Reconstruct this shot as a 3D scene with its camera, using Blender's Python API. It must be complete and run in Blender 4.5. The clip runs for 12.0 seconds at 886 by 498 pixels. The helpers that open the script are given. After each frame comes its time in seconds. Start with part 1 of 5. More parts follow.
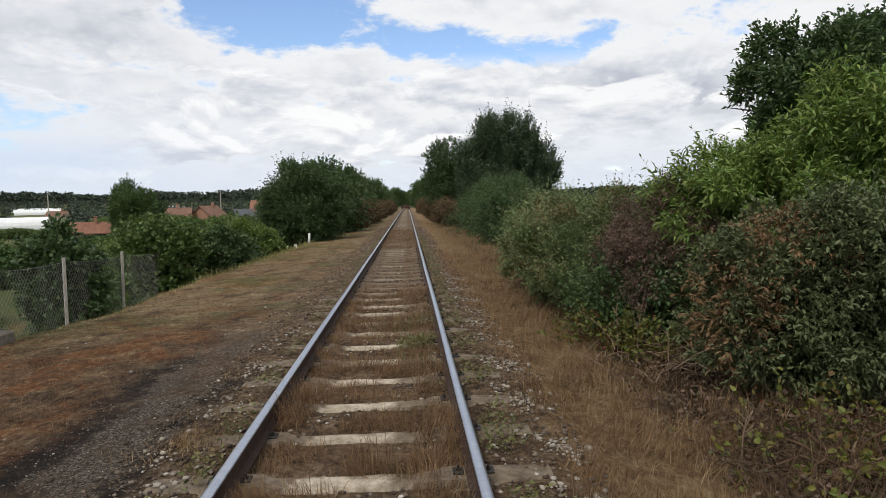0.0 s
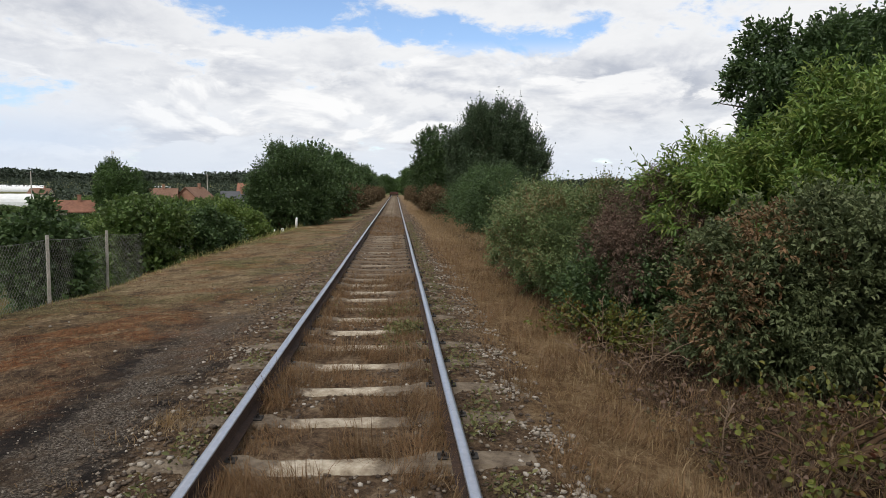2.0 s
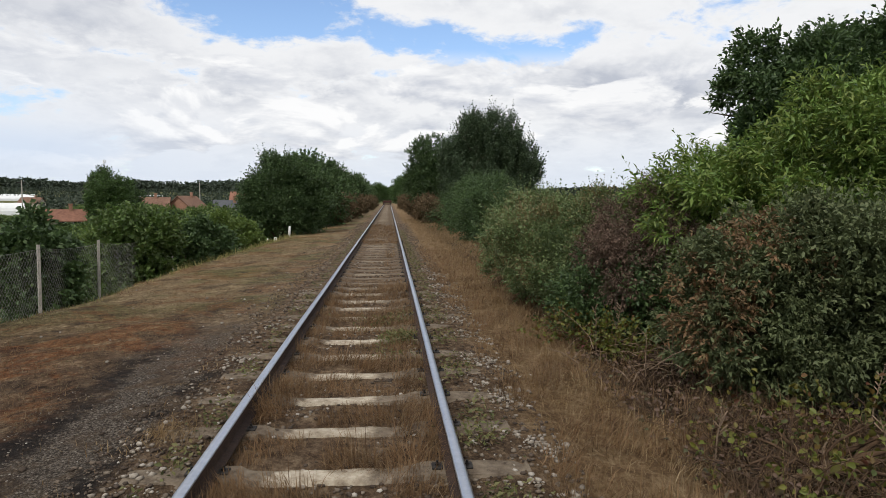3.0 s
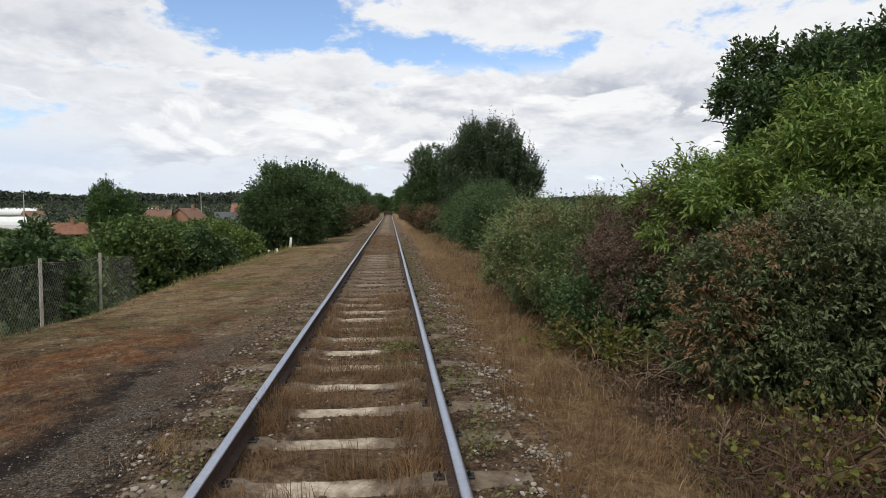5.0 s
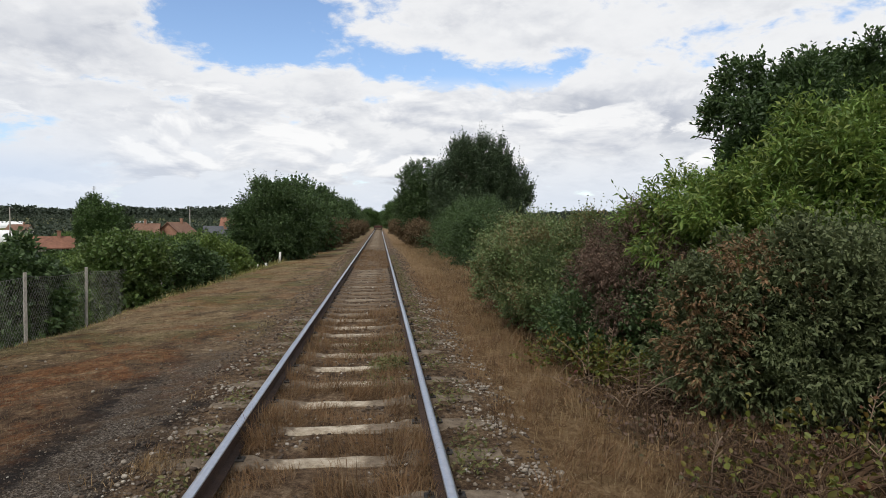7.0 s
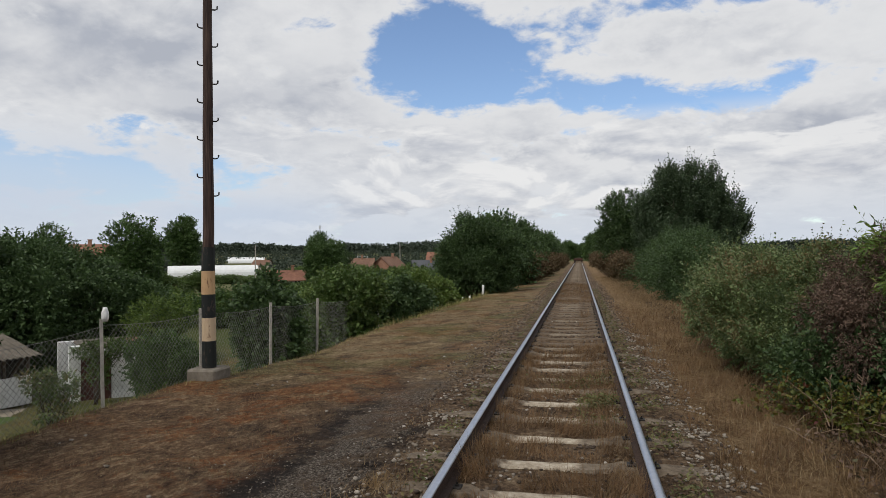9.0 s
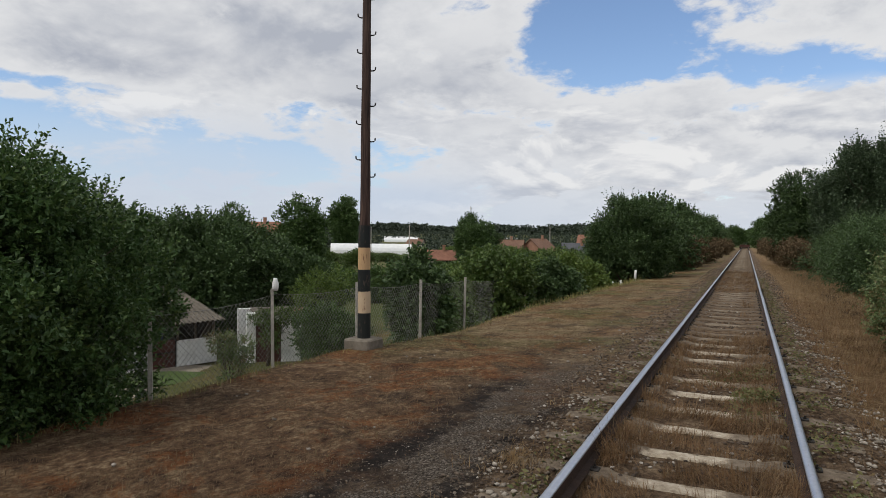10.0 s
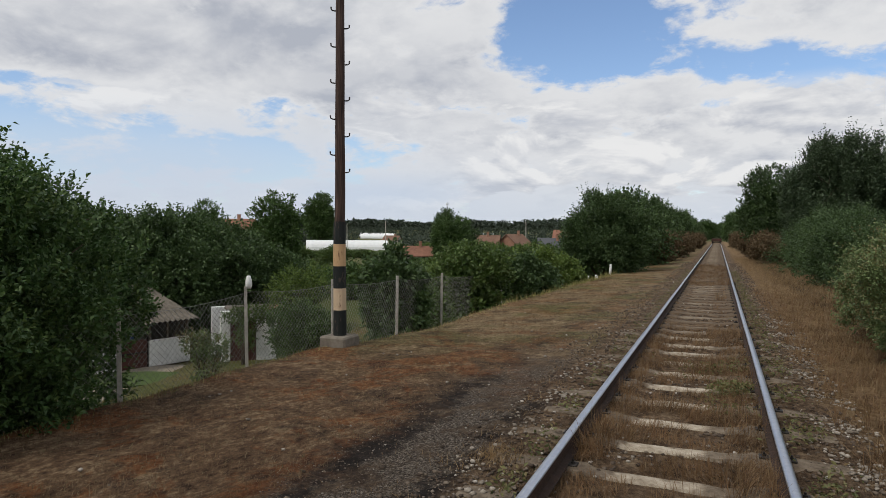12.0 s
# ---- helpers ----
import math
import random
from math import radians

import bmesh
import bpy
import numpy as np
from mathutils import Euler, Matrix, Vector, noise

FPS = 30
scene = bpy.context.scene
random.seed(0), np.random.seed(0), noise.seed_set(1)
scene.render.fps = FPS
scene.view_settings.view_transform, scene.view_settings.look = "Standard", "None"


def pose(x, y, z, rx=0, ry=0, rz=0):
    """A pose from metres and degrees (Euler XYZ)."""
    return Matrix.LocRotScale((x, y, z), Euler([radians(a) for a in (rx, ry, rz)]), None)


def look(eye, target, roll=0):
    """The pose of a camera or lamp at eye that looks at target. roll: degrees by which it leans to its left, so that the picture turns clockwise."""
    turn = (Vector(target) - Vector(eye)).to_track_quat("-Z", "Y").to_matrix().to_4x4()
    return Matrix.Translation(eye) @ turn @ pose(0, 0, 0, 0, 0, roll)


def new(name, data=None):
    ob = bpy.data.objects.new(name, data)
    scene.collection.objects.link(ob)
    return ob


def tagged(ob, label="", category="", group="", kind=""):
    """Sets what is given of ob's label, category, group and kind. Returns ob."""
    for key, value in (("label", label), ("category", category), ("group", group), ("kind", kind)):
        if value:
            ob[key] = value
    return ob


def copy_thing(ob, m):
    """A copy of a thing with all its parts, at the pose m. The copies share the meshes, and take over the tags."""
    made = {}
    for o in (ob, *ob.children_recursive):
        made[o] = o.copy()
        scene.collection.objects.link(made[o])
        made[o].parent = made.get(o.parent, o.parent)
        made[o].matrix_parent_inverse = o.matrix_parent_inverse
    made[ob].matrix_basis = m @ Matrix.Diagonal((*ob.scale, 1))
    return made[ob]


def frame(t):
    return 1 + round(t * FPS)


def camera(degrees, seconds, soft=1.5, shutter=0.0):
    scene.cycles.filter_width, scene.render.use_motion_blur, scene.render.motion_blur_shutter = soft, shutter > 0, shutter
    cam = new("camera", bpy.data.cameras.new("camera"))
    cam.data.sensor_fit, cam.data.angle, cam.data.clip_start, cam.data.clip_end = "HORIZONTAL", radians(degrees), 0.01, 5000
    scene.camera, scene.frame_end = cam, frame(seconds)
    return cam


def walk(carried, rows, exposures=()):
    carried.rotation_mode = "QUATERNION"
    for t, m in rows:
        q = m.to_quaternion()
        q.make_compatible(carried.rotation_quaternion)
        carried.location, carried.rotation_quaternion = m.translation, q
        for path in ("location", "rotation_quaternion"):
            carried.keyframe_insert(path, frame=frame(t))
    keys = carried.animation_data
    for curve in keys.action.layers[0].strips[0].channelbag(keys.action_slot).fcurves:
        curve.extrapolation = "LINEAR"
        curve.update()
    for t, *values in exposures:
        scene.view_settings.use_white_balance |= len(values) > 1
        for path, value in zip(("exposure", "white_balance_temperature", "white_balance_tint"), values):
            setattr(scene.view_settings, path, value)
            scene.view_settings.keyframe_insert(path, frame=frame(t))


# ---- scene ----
cam = camera(69.4, 12.0, soft=0.8)

PATH = [
    (0, (0.364, 0.256, 1.7), (0.472, 2.248, 1.553), -1.1),
    (0.5, (0.36, 0.236, 1.704), (0.47, 2.228, 1.563), -0.8),
    (1, (0.367, 0.242, 1.688), (0.473, 2.234, 1.546), -0.6),
    (1.5, (0.364, 0.257, 1.675), (0.481, 2.248, 1.521), -0.1),
    (2, (0.343, 0.255, 1.69), (0.491, 2.241, 1.506), 0.5),
    (2.5, (0.34, 0.249, 1.694), (0.496, 2.235, 1.516), 0.5),
    (3, (0.339, 0.245, 1.697), (0.508, 2.232, 1.539), 0.4),
    (5, (0.346, 0.235, 1.698), (0.511, 2.225, 1.571), -0.1),
    (5.5, (0.348, 0.252, 1.689), (0.517, 2.239, 1.543), -0.2),
    (6, (0.345, 0.274, 1.696), (0.536, 2.259, 1.547), -0.1),
    (6.5, (0.338, 0.27, 1.695), (0.545, 2.254, 1.565), 0.0),
    (8.3, (0.354, 0.233, 1.734), (0.501, 2.227, 1.781), 0.6),
    (8.5, (0.332, 0.221, 1.722), (0.465, 2.216, 1.772), 0.4),
    (8.7, (0.298, 0.213, 1.723), (0.336, 2.213, 1.769), -0.24),
    (8.8, (0.282, 0.21, 1.723), (0.202, 2.208, 1.761), -0.34),
    (8.9, (0.265, 0.206, 1.724), (-0.035, 2.183, 1.762), -0.44),
    (9, (0.248, 0.202, 1.724), (-0.169, 2.158, 1.748), -0.5),
    (9.2, (0.254, 0.216, 1.716), (-0.416, 2.1, 1.734), -0.89),
    (9.5, (0.264, 0.237, 1.705), (-0.529, 2.073, 1.692), -0.2),
    (10, (0.325, 0.149, 1.707), (-0.532, 1.956, 1.673), 0.7),
    (10.5, (0.312, 0.194, 1.703), (-0.466, 2.036, 1.666), 0.6),
    (11, (0.314, 0.205, 1.7), (-0.462, 2.047, 1.652), 0.3),
    (11.5, (0.304, 0.21, 1.698), (-0.492, 2.045, 1.647), 0.4),
    (12, (0.3, 0.215, 1.701), (-0.49, 2.052, 1.655), 0.3),
]
walk(cam, [(t, look(eye, target, roll)) for t, eye, target, roll in PATH],
     [(0.0, 0.87), (6.7, 0.87), (8.3, 0.59), (12.0, 0.60)])

# ---------------------------------------------------------------- world, sun
SUN_EL, SUN_AZ = radians(52), radians(-150)   # azimuth from +y towards +x


def sky_world():
    w = bpy.data.worlds.new("summer_sky")
    scene.world = w
    w.use_nodes = True
    nt = w.node_tree
    nt.nodes.clear()
    N, K = nt.nodes.new, nt.links.new

    def put(sock, v):
        if isinstance(v, (int, float)):
            sock.default_value = v
        else:
            K(v, sock)

    def m(op, a, b=0.0, c=0.0, clamp=False):
        n = N("ShaderNodeMath")
        n.operation, n.use_clamp = op, clamp
        put(n.inputs[0], a), put(n.inputs[1], b), put(n.inputs[2], c)
        return n.outputs[0]

    def smooth(v, lo, hi, a=0.0, b=1.0):
        n = N("ShaderNodeMapRange")
        n.interpolation_type = "SMOOTHSTEP"
        put(n.inputs[0], v)
        for i, q in enumerate((lo, hi, a, b)):
            put(n.inputs[i + 1], q)
        return n.outputs[0]

    sky = N("ShaderNodeTexSky")
    sky.sky_type, sky.sun_disc = "NISHITA", False
    sky.sun_elevation, sky.sun_rotation = SUN_EL, SUN_AZ
    sky.air_density, sky.dust_density, sky.ozone_density = 1.0, 0.6, 1.6
    tc = N("ShaderNodeTexCoord")
    sep = N("ShaderNodeSeparateXYZ")
    K(tc.outputs["Generated"], sep.inputs[0])
    x, y, z = sep.outputs
    zc = m("MAXIMUM", z, 0.0)
    az = m("ARCTAN2", x, y)
    el = m("ARCSINE", zc)
    k = m("ADD", zc, 0.30)

    def field(shift, scale, detail, rough, seed):
        kk = m("ADD", k, shift)
        c = N("ShaderNodeCombineXYZ")
        put(c.inputs[0], m("DIVIDE", x, kk)), put(c.inputs[1], m("DIVIDE", y, kk)), put(c.inputs[2], seed)
        n = N("ShaderNodeTexNoise")
        n.inputs["Scale"].default_value, n.inputs["Detail"].default_value = scale, detail
        n.inputs["Roughness"].default_value, n.inputs["Distortion"].default_value = rough, 0.25
        K(c.outputs[0], n.inputs["Vector"])
        return n.outputs["Fac"]

    def blob(a, e, sa, se):
        # a soft oval in azimuth and elevation, in degrees
        da = m("DIVIDE", m("SUBTRACT", az, radians(a)), radians(sa))
        de = m("DIVIDE", m("SUBTRACT", el, radians(e)), radians(se))
        q = m("ADD", m("MULTIPLY", da, da), m("MULTIPLY", de, de))
        return m("POWER", 2.718, m("MULTIPLY", q, -1.0))

    big = field(0.0, 1.3, 3.0, 0.5, 3.1)
    fine = field(0.0, 4.0, 12.0, 0.58, 7.7)
    above = field(0.03, 4.0, 7.0, 0.52, 7.7)
    cover = m("ADD", m("ADD", m("MULTIPLY", big, 0.22), m("MULTIPLY", fine, 0.80)), 0.075)
    for a, e, sa, se, wt in GAPS:
        cover = m("ADD", cover, m("MULTIPLY", blob(a, e, sa, se), wt))
    shred = field(0.0, 11.0, 10.0, 0.62, 2.3)
    cover = m("ADD", cover, m("MULTIPLY", m("SUBTRACT", shred, 0.5), 0.42))
    cover = m("ADD", cover, smooth(el, radians(0), radians(9), 0.08, 0.0))
    mask = smooth(cover, 0.415, 0.565)
    lit = m("ADD", 0.62, m("MULTIPLY", m("SUBTRACT", fine, above), 3.2), clamp=True)
    thick = smooth(cover, 0.52, 0.78)
    grey = m("MULTIPLY", thick, m("SUBTRACT", 1.0, lit), clamp=True)
    for a, e, sa, se, wt in SHADES:
        grey = m("ADD", grey, m("MULTIPLY", m("MULTIPLY", blob(a, e, sa, se), wt), smooth(fine, 0.36, 0.60)), clamp=True)
    tone = N("ShaderNodeMix")
    tone.data_type = "RGBA"
    K(grey, tone.inputs[0])
    tone.inputs[6].default_value = (0.49, 0.495, 0.505, 1)
    tone.inputs[7].default_value = (0.285, 0.303, 0.345, 1)
    low = N("ShaderNodeMix")
    low.data_type = "RGBA"
    K(smooth(el, radians(0.5), radians(8.0), 0.9, 0.0), low.inputs[0])
    K(tone.outputs[2], low.inputs[6])
    low.inputs[7].default_value = (0.40, 0.435, 0.49, 1)

    # heaps of cumulus low over the horizon: bright rounded tops, flat grey undersides
    def heap(lift):
        c = N("ShaderNodeCombineXYZ")
        put(c.inputs[0], m("MULTIPLY", az, 6.5)), put(c.inputs[1], m("MULTIPLY", m("ADD", el, lift), 17.0)), put(c.inputs[2], 4.4)
        n = N("ShaderNodeTexNoise")
        n.inputs["Scale"].default_value, n.inputs["Detail"].default_value = 1.0, 9.0
        n.inputs["Roughness"].default_value, n.inputs["Distortion"].default_value = 0.56, 0.35
        K(c.outputs[0], n.inputs["Vector"])
        return n.outputs["Fac"]

    h0, h1 = heap(0.0), heap(0.016)
    zone = m("MULTIPLY", smooth(el, radians(1.2), radians(3.0)), smooth(el, radians(13.0), radians(10.5)))
    hv = h0
    for a, e, sa, se, wt in HEAPS:
        hv = m("ADD", hv, m("MULTIPLY", blob(a, e, sa, se), wt))
    hmask = m("MULTIPLY", smooth(hv, 0.50, 0.57), zone)
    hlit = m("ADD", 0.55, m("MULTIPLY", m("SUBTRACT", h0, h1), 5.0), clamp=True)
    hcol = N("ShaderNodeMix")
    hcol.data_type = "RGBA"
    K(hlit, hcol.inputs[0])
    hcol.inputs[6].default_value = (0.32, 0.337, 0.378, 1)
    hcol.inputs[7].default_value = (0.55, 0.55, 0.55, 1)
    heaped = N("ShaderNodeMix")
    heaped.data_type = "RGBA"
    K(m("MULTIPLY", hmask, 0.85), heaped.inputs[0])
    K(low.outputs[2], heaped.inputs[6])
    K(hcol.outputs[2], heaped.inputs[7])
    mask = m("MAXIMUM", mask, hmask)
    gain = N("ShaderNodeMix")
    gain.data_type, gain.blend_type = "RGBA", "MULTIPLY"
    gain.inputs[0].default_value = 1.0
    K(sky.outputs[0], gain.inputs[6])
    gain.inputs[7].default_value = (SKY_GAIN * 0.96, SKY_GAIN * 0.99, SKY_GAIN * 1.06, 1)
    mix = N("ShaderNodeMix")
    mix.data_type = "RGBA"
    K(mask, mix.inputs[0])
    K(gain.outputs[2], mix.inputs[6])
    K(heaped.outputs[2], mix.inputs[7])
    # thin pale haze low beside the cloud bank
    veil = N("ShaderNodeMix")
    veil.data_type = "RGBA"
    K(m("MULTIPLY", m("MAXIMUM", blob(-48, 5.5, 20, 3.8), blob(-30, 3.5, 10, 2.2)), 0.8), veil.inputs[0])
    K(mix.outputs[2], veil.inputs[6])
    veil.inputs[7].default_value = (0.36, 0.415, 0.50, 1)
    bg = N("ShaderNodeBackground")
    K(veil.outputs[2], bg.inputs[0])
    bg.inputs[1].default_value = 1.0
    out = N("ShaderNodeOutputWorld")
    K(bg.outputs[0], out.inputs[0])


SKY_GAIN = 0.092
# azimuth, elevation, half widths (degrees), weight of the blue gaps (negative) and cloud banks (positive)
GAPS = [(-12, 17.2, 8.5, 2.6, -0.28), (-6, 14.3, 7, 1.4, -0.22), (12, 12.8, 9, 1.3, -0.27), (-10, 20.2, 8, 2.4, -0.20), (14, 20.6, 11, 1.2, -0.25), (26, 24, 12, 2.4, -0.18),
        (-42, 6.2, 15, 3.0, -0.22), (-60, 8.5, 10, 2.4, -0.20), (-57, 11.4, 9, 0.6, -0.20), (0, 8.0, 26, 2.8, 0.16), (-38, 17.5, 13, 6, 0.20), (8, 16.6, 10, 1.8, 0.16),
        (25, 10, 9, 3.0, 0.14), (-50, 13.5, 12, 1.8, 0.16)]
SHADES = [(-30, 13, 11, 4.5, 0.55), (24.5, 9.0, 6, 1.8, 0.9), (-46, 16, 10, 2.5, 0.35), (10, 10, 8, 1.2, 0.25), (-14, 8.5, 8, 1.6, 0.3)]
# cumulus heaps: azimuth, elevation, half widths, weight
HEAPS = [(-9, 9.5, 6, 1.8, 0.13), (2, 8.8, 9, 2.2, 0.12), (24, 9.5, 6, 1.8, 0.12), (-52, 11.5, 9, 1.6, 0.12), (-35, 10.5, 6, 1.2, 0.08), (-18, 4.5, 5, 0.8, 0.05), (-42, 6.0, 14, 2.6, -0.25)]
sky_world()
sun = new("sun", bpy.data.lights.new("sun", "SUN"))
sun.data.energy, sun.data.angle, sun.data.color = 1.15, radians(11), (1.0, 0.95, 0.87)
sd = Vector((math.sin(SUN_AZ) * math.cos(SUN_EL), math.cos(SUN_AZ) * math.cos(SUN_EL), math.sin(SUN_EL)))
sun.matrix_world = look(sd * 50, (0, 0, 0))


# ---------------------------------------------------------------- materials
class Mat:
    """A small node builder."""

    def __init__(self, name, rough=0.8, metal=0.0, spec=0.3):
        self.m = bpy.data.materials.new(name)
        self.m.use_nodes = True
        self.t = self.m.node_tree
        self.b = self.t.nodes["Principled BSDF"]
        self.b.inputs["Roughness"].default_value = rough
        self.b.inputs["Metallic"].default_value = metal
        self.b.inputs["Specular IOR Level"].default_value = spec

    def n(self, kind, **kw):
        q = self.t.nodes.new(kind)
        for a, v in kw.items():
            q.inputs[a.replace("_", " ")].default_value = v
        return q

    def k(self, a, b):
        self.t.links.new(a, b)

    def pos(self):
        return self.n("ShaderNodeTexCoord").outputs["Object"]

    def noise(self, scale, detail=4.0, rough=0.6, vec=None, distort=0.0):
        q = self.n("ShaderNodeTexNoise", Scale=scale, Detail=detail, Roughness=rough, Distortion=distort)
        self.k(vec if vec is not None else self.pos(), q.inputs["Vector"])
        return q.outputs["Fac"]

    def ramp(self, fac, stops):
        q = self.n("ShaderNodeValToRGB")
        e = q.color_ramp.elements
        while len(e) < len(stops):
            e.new(0.5)
        for el, (p, c) in zip(e, stops):
            el.position, el.color = p, (*c, 1) if len(c) == 3 else c
        self.k(fac, q.inputs[0])
        return q.outputs[0]

    def mix(self, fac, a, b, blend="MIX"):
        q = self.n("ShaderNodeMix")
        q.data_type, q.blend_type = "RGBA", blend
        for i, v in ((0, fac), (6, a), (7, b)):
            if isinstance(v, tuple):
                q.inputs[i].default_value = (*v, 1)
            elif isinstance(v, (int, float)):
                q.inputs[i].default_value = v
            else:
                self.k(v, q.inputs[i])
        return q.outputs[2]

    def math(self, op, a, b=0.0, clamp=False):
        q = self.n("ShaderNodeMath")
        q.operation, q.use_clamp = op, clamp
        for i, v in ((0, a), (1, b)):
            if isinstance(v, (int, float)):
                q.inputs[i].default_value = v
            else:
                self.k(v, q.inputs[i])
        return q.outputs[0]

    def band(self, v, lo, hi):
        q = self.n("ShaderNodeMapRange")
        q.interpolation_type = "SMOOTHSTEP"
        self.k(v, q.inputs[0])
        q.inputs[1].default_value, q.inputs[2].default_value = lo, hi
        return q.outputs[0]

    def bump(self, h, dist=0.02, strength=0.6):
        q = self.n("ShaderNodeBump", Distance=dist, Strength=strength)
        self.k(h, q.inputs["Height"])
        self.k(q.outputs[0], self.b.inputs["Normal"])

    def color(self, c):
        if isinstance(c, tuple):
            self.b.inputs["Base Color"].default_value = (*c, 1)
        else:
            self.k(c, self.b.inputs["Base Color"])
        return self


def grainy(name, stops, scale=8.0, rough=0.8, metal=0.0, bump=0.01, big=0.6, spec=0.3):
    """A surface with two scales of variation."""
    q = Mat(name, rough, metal, spec)
    f = q.math("ADD", q.math("MULTIPLY", q.noise(scale, 6), 0.6), q.math("MULTIPLY", q.noise(scale * 0.13, 3), 0.4))
    q.color(q.ramp(f, stops))
    q.bump(q.noise(scale * 3, 5), bump, 0.5)
    return q.m


def leafy(name, cols, gloss=0.45, thin=0.25, patch=0.0, patch_col=(0.2, 0.08, 0.03), patch_scale=1.2, lift=1.55):
    """Leaves: colour by leaf, with an optional drift to a second colour in patches."""
    q = Mat(name, gloss, 0.0, 0.35)
    isl = q.n("ShaderNodeNewGeometry").outputs["Random Per Island"]
    c = q.ramp(isl, [(i / max(1, len(cols) - 1), tuple(v * lift for v in k)) for i, k in enumerate(cols)])
    c = q.mix(q.math("MULTIPLY", q.band(q.noise(2.6, 3), 0.42, 0.62), 0.5), c, tuple(max(0.0, v * 1.6 * lift) for v in cols[1]))
    if patch:
        f = q.band(q.math("ADD", q.noise(patch_scale, 3), q.math("MULTIPLY", isl, 0.25)), 0.72 - patch * 0.3, 0.86 - patch * 0.3)
        c = q.mix(f, c, patch_col)
    q.color(c)
    tr = q.n("ShaderNodeBsdfTranslucent")
    q.k(c, tr.inputs["Color"])
    ms = q.n("ShaderNodeMixShader")
    ms.inputs[0].default_value = thin
    q.k(q.b.outputs[0], ms.inputs[1])
    q.k(tr.outputs[0], ms.inputs[2])
    q.k(ms.outputs[0], q.t.nodes["Material Output"].inputs["Surface"])
    return q.m


def ground_material():
    q = Mat("ground_soil_and_grass", 0.95, 0.0, 0.1)
    p = q.pos()
    sep = q.n("ShaderNodeSeparateXYZ")
    q.k(p, sep.inputs[0])
    x, y, z = sep.outputs
    mp = q.n("ShaderNodeMapping")
    mp.inputs["Scale"].default_value = (1.0, 0.75, 1.0)
    mp.inputs["Rotation"].default_value = (0, 0, 0.5)
    q.k(p, mp.inputs["Vector"])
    big, mid, grit = q.noise(0.35, 4), q.noise(1.7, 5), q.noise(48, 4, 0.75)
    fibre = q.noise(15, 9, 0.8, vec=mp.outputs[0])
    fine = q.math("ADD", q.math("MULTIPLY", fibre, 0.62), q.math("MULTIPLY", q.noise(3.1, 7, 0.7), 0.38))
    xw = q.math("ADD", x, q.math("MULTIPLY", q.math("SUBTRACT", q.noise(1.1, 7, 0.7), 0.5), 1.1))
    # mown, scorched grass: brown thatch, bare dark spots and rusty patches
    dry = q.ramp(fine, [(0.36, (0.024, 0.015, 0.010)), (0.445, (0.090, 0.054, 0.032)), (0.525, (0.18, 0.113, 0.065)), (0.62, (0.40, 0.295, 0.18))])
    rust = q.ramp(fine, [(0.36, (0.045, 0.016, 0.007)), (0.50, (0.185, 0.072, 0.027)), (0.64, (0.36, 0.19, 0.085))])
    olive = q.ramp(fine, [(0.36, (0.050, 0.036, 0.022)), (0.46, (0.185, 0.130, 0.072)), (0.54, (0.29, 0.215, 0.122)), (0.64, (0.46, 0.37, 0.235))])
    green = q.ramp(fine, [(0.34, (0.03, 0.035, 0.012)), (0.5, (0.10, 0.105, 0.034)), (0.66, (0.21, 0.19, 0.08))])
    far = q.band(q.math("ADD", y, q.math("MULTIPLY", mid, 5.0)), 9.5, 15.0)
    dry = q.mix(far, dry, q.mix(q.math("MULTIPLY", q.band(big, 0.46, 0.58), 0.7), olive, green))
    spot = q.band(q.math("ADD", q.noise(0.75, 7, 0.7, distort=0.5), q.math("MULTIPLY", q.noise(5.0, 4), 0.14)), 0.555, 0.635)
    dry = q.mix(q.math("MULTIPLY", spot, q.math("SUBTRACT", 0.85, q.math("MULTIPLY", far, 0.4))), dry, rust)
    bare = q.band(q.math("ADD", q.noise(1.3, 7, 0.72), q.math("MULTIPLY", q.noise(6.0, 4), 0.12)), 0.60, 0.68)
    bed = q.ramp(fine, [(0.36, (0.020, 0.013, 0.009)), (0.47, (0.105, 0.068, 0.042)), (0.55, (0.21, 0.145, 0.09)), (0.64, (0.38, 0.29, 0.19))])
    # grey grit with black soil beside the track
    grav = q.ramp(grit, [(0.36, (0.022, 0.017, 0.013)), (0.50, (0.098, 0.079, 0.062)), (0.64, (0.32, 0.275, 0.225))])
    soil = q.ramp(fine, [(0.36, (0.011, 0.009, 0.008)), (0.56, (0.034, 0.027, 0.023)), (0.68, (0.085, 0.066, 0.052))])
    dry = q.mix(q.math("MULTIPLY", bare, 0.55), dry, soil)
    xs = q.math("ADD", x, q.math("MULTIPLY", q.math("SUBTRACT", q.noise(1.6, 8, 0.72), 0.5), 1.3))
    edge = q.math("ADD", q.band(xs, -2.10, -2.26), q.band(xs, -1.62, -1.46), clamp=True)
    path = q.mix(q.math("MULTIPLY", edge, q.band(q.noise(2.2, 5, 0.65), 0.32, 0.46)), grav, soil)
    path = q.mix(q.math("MULTIPLY", q.band(q.noise(2.0, 8, 0.75), 0.47, 0.60), 0.85), path, q.mix(0.4, bed, soil))
    straw = q.ramp(fine, [(0.36, (0.070, 0.037, 0.018)), (0.48, (0.175, 0.110, 0.056)), (0.56, (0.29, 0.20, 0.11)), (0.66, (0.45, 0.345, 0.21))])
